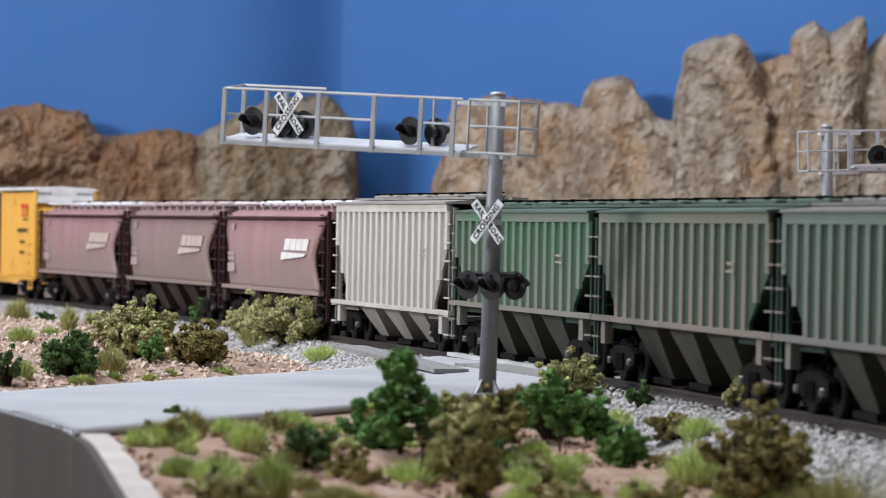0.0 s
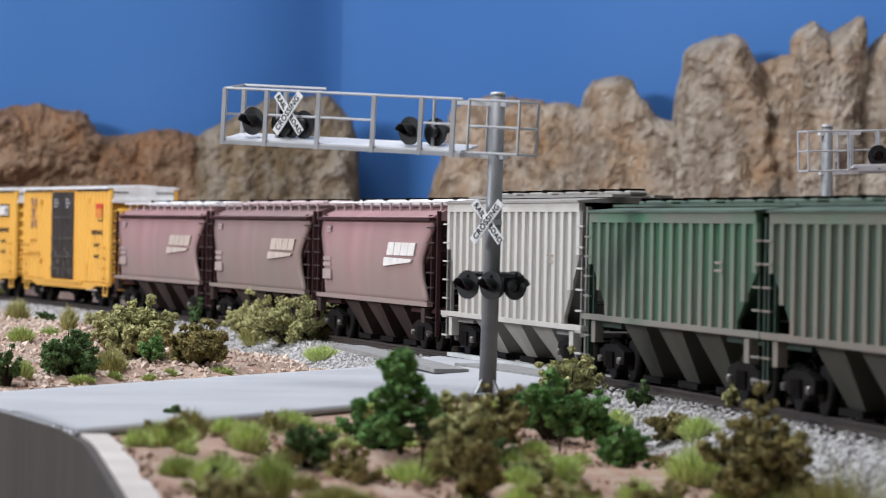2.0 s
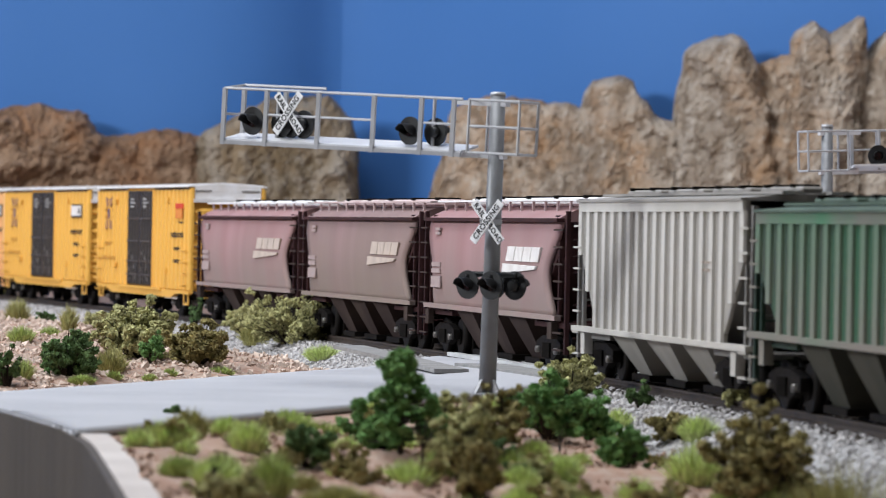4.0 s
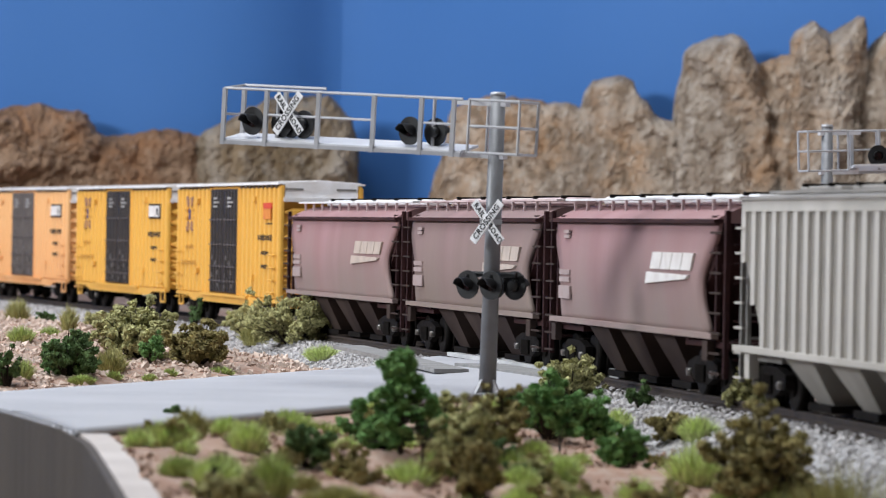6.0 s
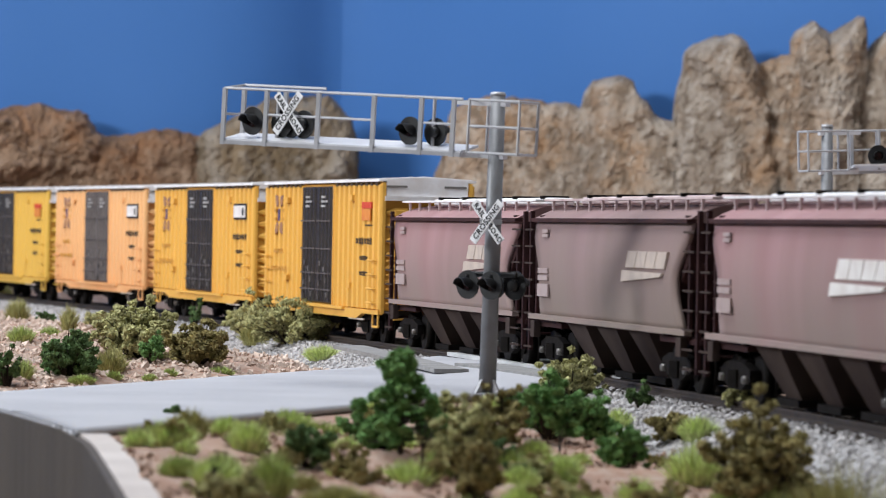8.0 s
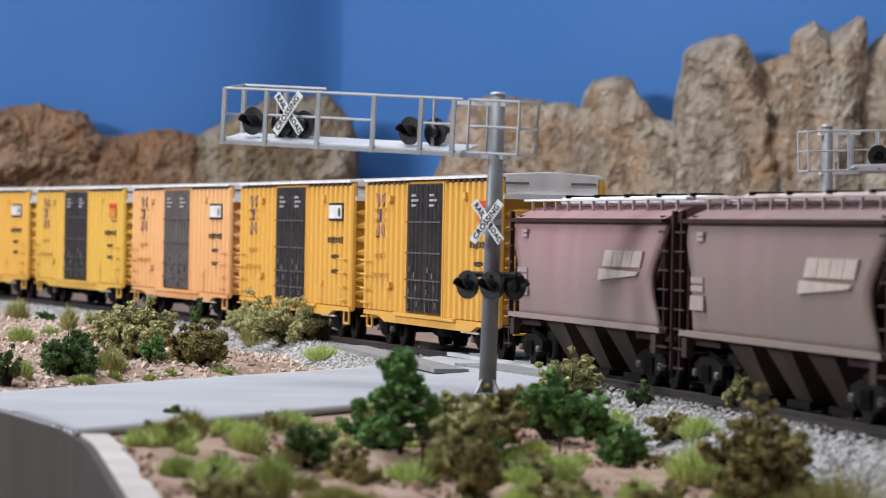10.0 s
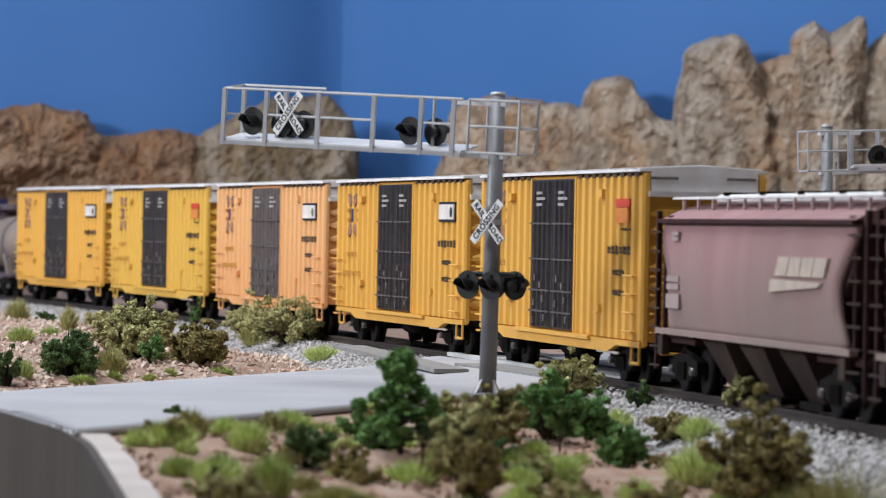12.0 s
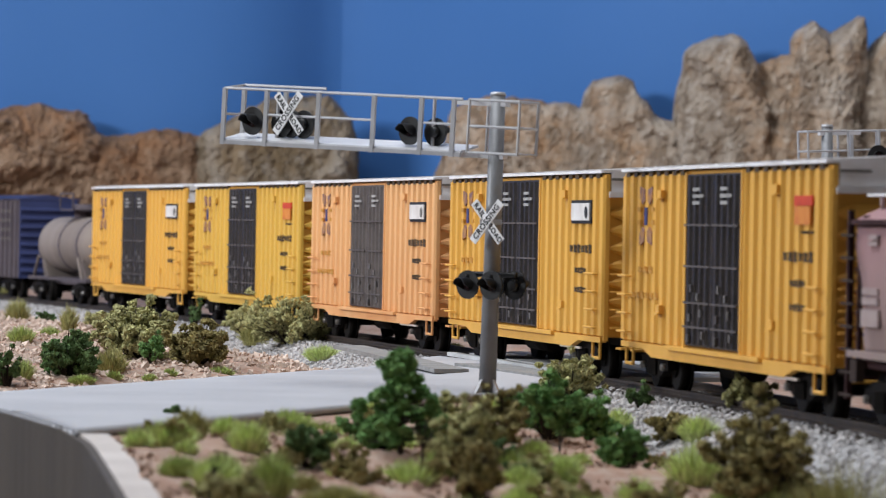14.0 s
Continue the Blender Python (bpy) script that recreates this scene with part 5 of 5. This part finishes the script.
    crossbuck(sig, Vector((-0.0007, -0.0034, 0.0398)), -35)
    part("mast_clamp", boxes((-0.0024, 0.0026, -0.0030, 0.0018, 0.0391, 0.0404)), M_SILVER, sig)
    return sig


SIGNAL = crossing_signal()
SIGNAL.matrix_basis = pose(0.01024, 0.930, -0.0006) @ Matrix.Scale(0.957, 4)
far_signal = tagged(copy_thing(SIGNAL, pose(0, 0, 0)), "silver cantilever crossing signal beyond the track")
far_signal.matrix_basis = pose(0.1191, 1.32, -0.0004, 0, 0, 220) @ Matrix.Scale(1.017, 4)


# ---------------------------------------------------------------- plants
RNG = np.random.default_rng(7)
OCT_V = np.array([(1, 0, 0), (-1, 0, 0), (0, 1, 0), (0, -1, 0), (0, 0, 1), (0, 0, -1)], float)
OCT_F = np.array([(0, 2, 4), (2, 1, 4), (1, 3, 4), (3, 0, 4), (2, 0, 5), (1, 2, 5), (3, 1, 5), (0, 3, 5)])
TET_V = np.array([(1, 1, 1), (-1, -1, 1), (-1, 1, -1), (1, -1, -1)], float) * 0.75
TET_F = np.array([(0, 2, 1), (0, 1, 3), (0, 3, 2), (1, 2, 3)])


def clumps(points, sizes, squash=0.6, shape=(OCT_V, OCT_F)):
    """Many small ragged lumps as one mesh: (verts, faces)."""
    n, c = len(points), len(shape[0])
    v = shape[0][None] * (np.asarray(sizes)[:, None, None]) * RNG.uniform(1 - squash, 1 + squash, (n, c, 1))
    a = RNG.normal(size=(n, 3, 3))
    q, _ = np.linalg.qr(a)
    v = np.einsum("nij,nkj->nki", q, v) + np.asarray(points)[:, None, :]
    f = shape[1][None] + (np.arange(n) * c)[:, None, None]
    return v.reshape(-1, 3), f.reshape(-1, 3)


def foam(points, sizes):
    """Fine flock of little three-sided flakes."""
    return clumps(points, sizes, 0.55, (TET_V, TET_F))


def mesh_from(name, v, f, material, parent=None):
    me = bpy.data.meshes.new(name)
    me.from_pydata(v.tolist(), [], f.tolist())
    me.materials.append(material)
    ob = new(name, me)
    if parent:
        ob.parent = parent
    return ob


def bush(x, y, w, h, kind, label):
    """A shrub: stems and a ragged crown of many small clumps, w wide and h high."""
    z = height(x, y) - 0.0006
    t = thing("bush", label, "bush", "shrubs on the layout", pose(x, y, z))
    nb = int(max(10, min(44, w * h * 2.2e5)))
    pts, sz = [], []
    bm = bmesh.new()
    for _ in range(nb):
        # a twig that forks into small sprays of flock, with gaps between the sprays
        a, r = RNG.uniform(0, math.tau), math.sqrt(RNG.uniform(0.02, 1)) * 0.5
        tip = np.array((math.cos(a) * r * w, math.sin(a) * r * w, h * RNG.uniform(0.40, 1.06) * (1 - 1.35 * r * r)))
        mid = tip * (0.45, 0.45, 0.50)
        rod(bm, (0, 0, -0.001), mid, 0.00030, 4, 0.0002)
        rod(bm, mid, tip, 0.0002, 4, 0.00008)
        for _ in range(5):
            c = mid + (tip - mid) * RNG.uniform(0.15, 1.0) + RNG.normal(size=3) * 0.075 * w * np.array((1, 1, 0.8))
            rod(bm, mid, c, 0.00014, 3, 0.00007)
            m = 46
            k = RNG.normal(size=(m, 3))
            k *= (RNG.uniform(0.1, 1, (m, 1)) ** 0.5) / np.linalg.norm(k, axis=1)[:, None]
            pts.append(c + k * RNG.uniform(0.035, 0.075) * w * np.array((1.15, 1.15, 0.85)))
            sz.append(RNG.uniform(0.5, 1.25, m) * (0.00040 if w > 0.012 else 0.00034))
    pts, sz = np.concatenate(pts), np.concatenate(sz)
    keep = pts[:, 2] > 0.0004
    v, f = foam(pts[keep], sz[keep])
    mesh_from("crown", v, f, LEAF[kind], t)
    part("twig_frame", bm, M_TWIG, t)
    return t


def little_tree(x, y, w, h, kind, label):
    z = height(x, y) - 0.0006
    t = thing("small_tree", label, "tree", "shrubs on the layout", pose(x, y, z))
    bm = bmesh.new()
    rod(bm, (0, 0, -0.001), (0.0003, 0, h * 0.85), 0.0006, 6, 0.0002)
    pts, sz = [], []
    for k in range(60):
        hz = 0.12 + 0.86 * (k + RNG.uniform(0, 1)) / 60
        a = k * 2.4 + RNG.uniform(-0.5, 0.5)
        r = w * 0.5 * min(1.0, 1.35 * (1.08 - hz)) ** 0.8 * RNG.uniform(0.2, 1.15)
        c = np.array((math.cos(a) * r, math.sin(a) * r, hz * h))
        rod(bm, (0.0003 * hz, 0, hz * h * 0.85), c, 0.0002, 4, 0.0001)
        m = 120
        p = RNG.normal(size=(m, 3))
        p *= (RNG.uniform(0.1, 1, (m, 1)) ** 0.5) / np.linalg.norm(p, axis=1)[:, None]
        pts.append(p * w * RNG.uniform(0.04, 0.095) * np.array((1.2, 1.2, 0.8)) + c)
        sz.append(RNG.uniform(0.00020, 0.00048, m))
    v, f = foam(np.concatenate(pts), np.concatenate(sz))
    part("trunk", bm, M_TWIG, t)
    mesh_from("crown", v, f, LEAF[kind], t)


def tuft(x, y, w, h, kind, label, n=260):
    """A static grass tuft: many fine tapered blades leaning outwards."""
    z = height(x, y) - 0.0005
    a = RNG.uniform(0, math.tau, n)
    r = np.sqrt(RNG.uniform(0, 1, n))
    bx, by = np.cos(a) * r * w * 0.30, np.sin(a) * r * w * 0.30
    hh = h * RNG.uniform(0.55, 1.1, n) * (1 - 0.45 * r ** 2)
    lean = RNG.normal(0, 0.12, (n, 2)) * h + np.stack((np.cos(a) * r, np.sin(a) * r), 1) * w * 0.24
    b = RNG.uniform(0, math.pi, n)
    wd = RNG.uniform(0.00009, 0.00018, n) * (1 + w * 20)
    ox, oy = np.cos(b) * wd, np.sin(b) * wd
    zero = np.zeros(n)
    V = np.stack([np.stack((bx - ox, by - oy, zero), 1), np.stack((bx + ox, by + oy, zero), 1),
                  np.stack((bx - oy, by + ox, zero), 1),
                  np.stack((bx + lean[:, 0] * 0.45 + ox * 0.8, by + lean[:, 1] * 0.45 + oy * 0.8, hh * 0.6), 1),
                  np.stack((bx + lean[:, 0] * 0.45 - ox * 0.8, by + lean[:, 1] * 0.45 - oy * 0.8, hh * 0.6), 1),
                  np.stack((bx + lean[:, 0], by + lean[:, 1], hh), 1)], 1)
    F = np.array([(0, 1, 3), (0, 3, 4), (1, 2, 3), (2, 0, 4), (4, 3, 5), (2, 4, 3)])[None] + (np.arange(n) * 6)[:, None, None]
    ob = mesh_from("grass_tuft", V.reshape(-1, 3), F.reshape(-1, 3), LEAF[kind])
    ob.matrix_basis = pose(x, y, z)
    return tagged(ob, label, "grass", "grass tufts on the layout")


BUSH_WORDS = {"green": "leafy bright green shrub on red soil", "dark": "dense dark green shrub on rubble", "olive": "yellowish olive shrub with lacy twigs",
              "brown": "brownish olive shrub of dry foliage", "tuft": "fresh light green grass tuft", "moss": "dull green low grass tuft", "straw": "pale straw coloured grass tuft"}
def plant(kind, x, y, w, h):
    if kind in ("tuft", "moss", "straw"):
        tuft(x, y, w, h, kind, BUSH_WORDS[kind], 900 if w > 0.006 else 420)
    else:
        bush(x, y, w, h, kind, BUSH_WORDS[kind])


plant("dark", -0.0962, 0.946, 0.0066, 0.0098)
plant("dark", -0.086, 0.984, 0.013, 0.0117)
plant("green", -0.0892, 0.99, 0.0083, 0.0088)
plant("straw", -0.1426, 1.432, 0.008, 0.0096)
plant("straw", -0.2128, 2.074, 0.0087, 0.0099)
plant("straw", -0.1137, 1.302, 0.0051, 0.0097)
plant("moss", -0.1178, 1.196, 0.0083, 0.005)
plant("moss", -0.118, 1.284, 0.0071, 0.0042)
plant("olive", -0.1177, 1.49, 0.0156, 0.0077)
plant("olive", -0.0774, 1.08, 0.0225, 0.0136)
plant("green", -0.0718, 1.058, 0.0074, 0.0086)
plant("brown", -0.0609, 1.068, 0.0171, 0.0119)
plant("dark", -0.0852, 1.474, 0.0051, 0.0142)
plant("straw", -0.0791, 1.02, 0.0085, 0.0064)
plant("straw", -0.0588, 1.362, 0.0133, 0.0091)
plant("olive", -0.0640, 1.400, 0.0140, 0.0125)
plant("olive", -0.0475, 1.330, 0.0299, 0.0140)
plant("olive", -0.0409, 1.366, 0.0114, 0.0081)
plant("tuft", -0.0348, 1.25, 0.0122, 0.0052)
plant("moss", -0.0547, 1.058, 0.0074, 0.0028)
plant("moss", -0.0652, 1.026, 0.0043, 0.0024)
plant("moss", -0.0692, 1.014, 0.0042, 0.0021)
plant("moss", -0.0821, 0.976, 0.0068, 0.0026)
plant("moss", -0.0762, 0.992, 0.0055, 0.0024)
plant("moss", -0.0947, 0.966, 0.0054, 0.005)
plant("straw", 0.004, 1.24, 0.0066, 0.0037)
plant("dark", -0.1324, 1.434, 0.008, 0.0053)
plant("straw", -0.044, 0.75, 0.0073, 0.0061)
plant("dark", -0.0492, 0.8, 0.0045, 0.0036)
plant("tuft", -0.0454, 0.718, 0.01, 0.0059)
plant("tuft", -0.05, 0.708, 0.0059, 0.0042)
plant("moss", -0.0408, 0.674, 0.0075, 0.0042)
plant("tuft", -0.0379, 0.756, 0.0063, 0.0045)
plant("tuft", -0.0332, 0.742, 0.0072, 0.0061)
plant("tuft", -0.0274, 0.786, 0.0088, 0.0056)
plant("dark", -0.0226, 0.712, 0.0100, 0.0092)
plant("moss", -0.0253, 0.644, 0.0075, 0.0076)
plant("olive", -0.0253, 0.646, 0.0063, 0.0063)
plant("brown", -0.0152, 0.69, 0.0072, 0.0077)
plant("tuft", -0.0125, 0.845, 0.0073, 0.0047)
plant("green", -0.0153, 0.782, 0.0065, 0.0081)
plant("green", -0.0097, 0.752, 0.0105, 0.0078)
plant("olive", -0.0002, 0.762, 0.0095, 0.013)
plant("olive", 0.0041, 0.704, 0.0108, 0.0157)
plant("brown", -0.0015, 0.686, 0.0048, 0.0061)
plant("brown", 0.0105, 0.774, 0.0118, 0.0121)
plant("brown", 0.0066, 0.672, 0.0084, 0.011)
plant("olive", 0.0292, 0.956, 0.0146, 0.0106)
plant("olive", 0.0205, 0.932, 0.0104, 0.0062)
plant("green", 0.0205, 0.806, 0.0135, 0.0132)
plant("green", 0.0294, 0.83, 0.0127, 0.0111)
plant("green", 0.0324, 0.756, 0.01, 0.0101)
plant("tuft", 0.0172, 0.772, 0.0064, 0.0037)
plant("tuft", 0.0366, 0.878, 0.0073, 0.0052)
plant("dark", 0.0424, 0.898, 0.0062, 0.0056)
plant("brown", 0.0465, 0.83, 0.0116, 0.0059)
plant("tuft", 0.0446, 0.742, 0.0114, 0.0083)
plant("tuft", 0.0497, 0.82, 0.008, 0.0055)
plant("brown", 0.0530, 0.700, 0.0175, 0.0182)
plant("olive", 0.063, 0.862, 0.0108, 0.0096)
plant("straw", 0.0577, 0.605, 0.0200, 0.0170)
plant("tuft", -0.0051, 0.686, 0.0105, 0.0056)
plant("tuft", 0.0133, 0.696, 0.0068, 0.0052)
plant("tuft", 0.0213, 0.72, 0.0065, 0.0045)
plant("tuft", 0.0243, 0.668, 0.0121, 0.0045)
plant("straw", -0.0149, 0.638, 0.0133, 0.0043)
plant("brown", 0.0354, 0.678, 0.0094, 0.0055)
plant("moss", -0.0342, 0.668, 0.0074, 0.005)
plant("green", -0.0084, 0.812, 0.0068, 0.006)
plant("green", -0.0049, 0.95, 0.004, 0.0039)
plant("moss", 0.0205, 0.66, 0.0092, 0.0039)
plant("tuft", 0.0135, 0.658, 0.0082, 0.0059)
plant("straw", -0.0209, 0.668, 0.0056, 0.003)
plant("moss", 0.0486, 0.7, 0.0088, 0.0052)
plant("olive", 0.0595, 0.696, 0.0077, 0.0062)
TREE = (-0.0068, 0.742, 0.0160, 0.0188)
# undergrowth filling the bank in front of the road
for _ in range(420):
    y_ = RNG.uniform(0.60, 0.93)
    x_ = RNG.uniform(-0.062, 0.100) * y_ / 0.9
    s_, n_ = beside(x_, y_)
    if road_n(x_, y_) < ROAD_NEAR + 0.010 or n_ < 0.040 or x_ < edge_x(y_) + 0.010 or RNG.uniform() > 0.45:
        continue
    kind_ = ("moss", "brown", "olive", "tuft", "dark", "moss", "brown", "tuft")[int(RNG.integers(8))]
    w_ = RNG.uniform(0.0040, 0.0085)
    if kind_ in ("tuft", "moss"):
        tuft(x_, y_, w_, w_ * RNG.uniform(0.45, 0.75), kind_, BUSH_WORDS[kind_], 420)
    else:
        bush(x_, y_, w_, w_ * RNG.uniform(0.55, 0.9), kind_, BUSH_WORDS[kind_])


def sprig(x, y, h, lean):
    """A bare forked twig standing in the soil."""
    bm = bmesh.new()
    rod(bm, (0, 0, -0.001), (lean * 0.4, 0, h * 0.5), 0.0003, 5, 0.00022)
    for k, top in ((-0.25, 0.95), (0.05, 1.0), (0.3, 0.85)):
        rod(bm, (lean * 0.4, 0, h * 0.5), (lean + k * h * 0.5, 0.1 * k * h, h * top), 0.0002, 5, 0.0001)
    ob = tagged(obj("dry_twig", bm, M_TWIG), "bare dark forked twig stuck in the soil", "twig", "dry twigs")
    ob.matrix_basis = pose(x, y, height(x, y))


sprig(-0.0341, 0.6360, 0.0059, 0.001)
sprig(-0.0029, 0.7020, 0.0102, 0.0005)
sprig(0.0003, 0.7120, 0.0085, -0.0006)
sprig(0.0221, 0.7860, 0.0052, 0.0004)
sprig(-0.0852, 1.4740, 0.0117, 0.0002)
little_tree(TREE[0], TREE[1], TREE[2], TREE[3], "green", "small bright green tree shrub with ragged branches")


# ---------------------------------------------------------------- loose stones
def scatter():
    pts, sz = [], []
    # ballast along both shoulders and between the ties
    for _ in range(30000):
        s = RNG.uniform(-0.75, 0.62)
        n = RNG.uniform(0.0096, 0.0410) if RNG.uniform() < 0.85 else RNG.uniform(-0.020, 0.0066)
        p = along(s, n, 0)
        if -0.394 < road_n(p.x, p.y) < ROAD_NEAR + 0.002:
            continue
        z = height(p.x, p.y, False) if abs(n) > 0.0155 else RAIL - 0.0023
        pts.append((p.x, p.y, z + RNG.uniform(-0.0003, 0.0003)))
        sz.append(RNG.uniform(0.00035, 0.00075))
    v, f = clumps(np.array(pts), sz, 0.4)
    tagged(mesh_from("ballast_stones", v, f, M_BALLAST), "loose light grey ballast stones along the track", "ballast", kind="stuff")
    bank, grit = [], []
    for _ in range(90000):
        y = RNG.uniform(0.55, 1.75)
        x = RNG.uniform(-0.105, 0.105) * y
        if x < edge_x(y) + 0.003:
            continue
        rn = road_n(x, y)
        if -0.393 < rn < ROAD_NEAR + 0.001:
            continue
        s, n = beside(x, y)
        if n < (0.0400 if rn < -0.391 else 0.031):
            continue
        big = rn < -0.391
        if not big and RNG.uniform() < 0.4:
            continue
        k = noise.noise(Vector((x * 60, y * 60, 5)))
        if k < (-0.25 if big else -0.05):
            continue
        r = RNG.uniform()
        z = height(x, y) + RNG.uniform(-0.0002, 0.0004)
        (bank if big else grit).append((x, y, z, 0.0004 + 0.0011 * r ** 5 if big else 0.0003 + 0.0008 * r ** 5))
        if len(bank) + len(grit) > 30000:
            break
    for name, found, material, label in (("rubble_stones", bank, M_RUBBLE, "pinkish tan rubble scattered over the bank"), ("soil_grit", grit, M_GRIT, "red brown grit scattered over the soil")):
        found = np.array(found)
        v, f = clumps(found[:, :3], found[:, 3], 0.30)
        tagged(mesh_from(name, v, f, material), label, "stones", kind="stuff")


scatter()


# ---------------------------------------------------------------- movement
def motions():
    times = [i * 0.5 for i in range(29)]
    fine = [i * 0.1 for i in range(141)]
    for car, sets, u in CARS:
        rows = []
        for t in times:
            x, y, h = track(run(t) + u)
            rows.append((t, pose(x, y, 0, 0, 0, math.degrees(h))))
        walk(car, rows)
        for w in sets:
            p = w.matrix_basis.translation.copy()
            walk(w, [(t, pose(p.x, p.y, p.z, 0, math.degrees((run(t) - run(0)) / 0.0048), 0)) for t in fine])


motions()
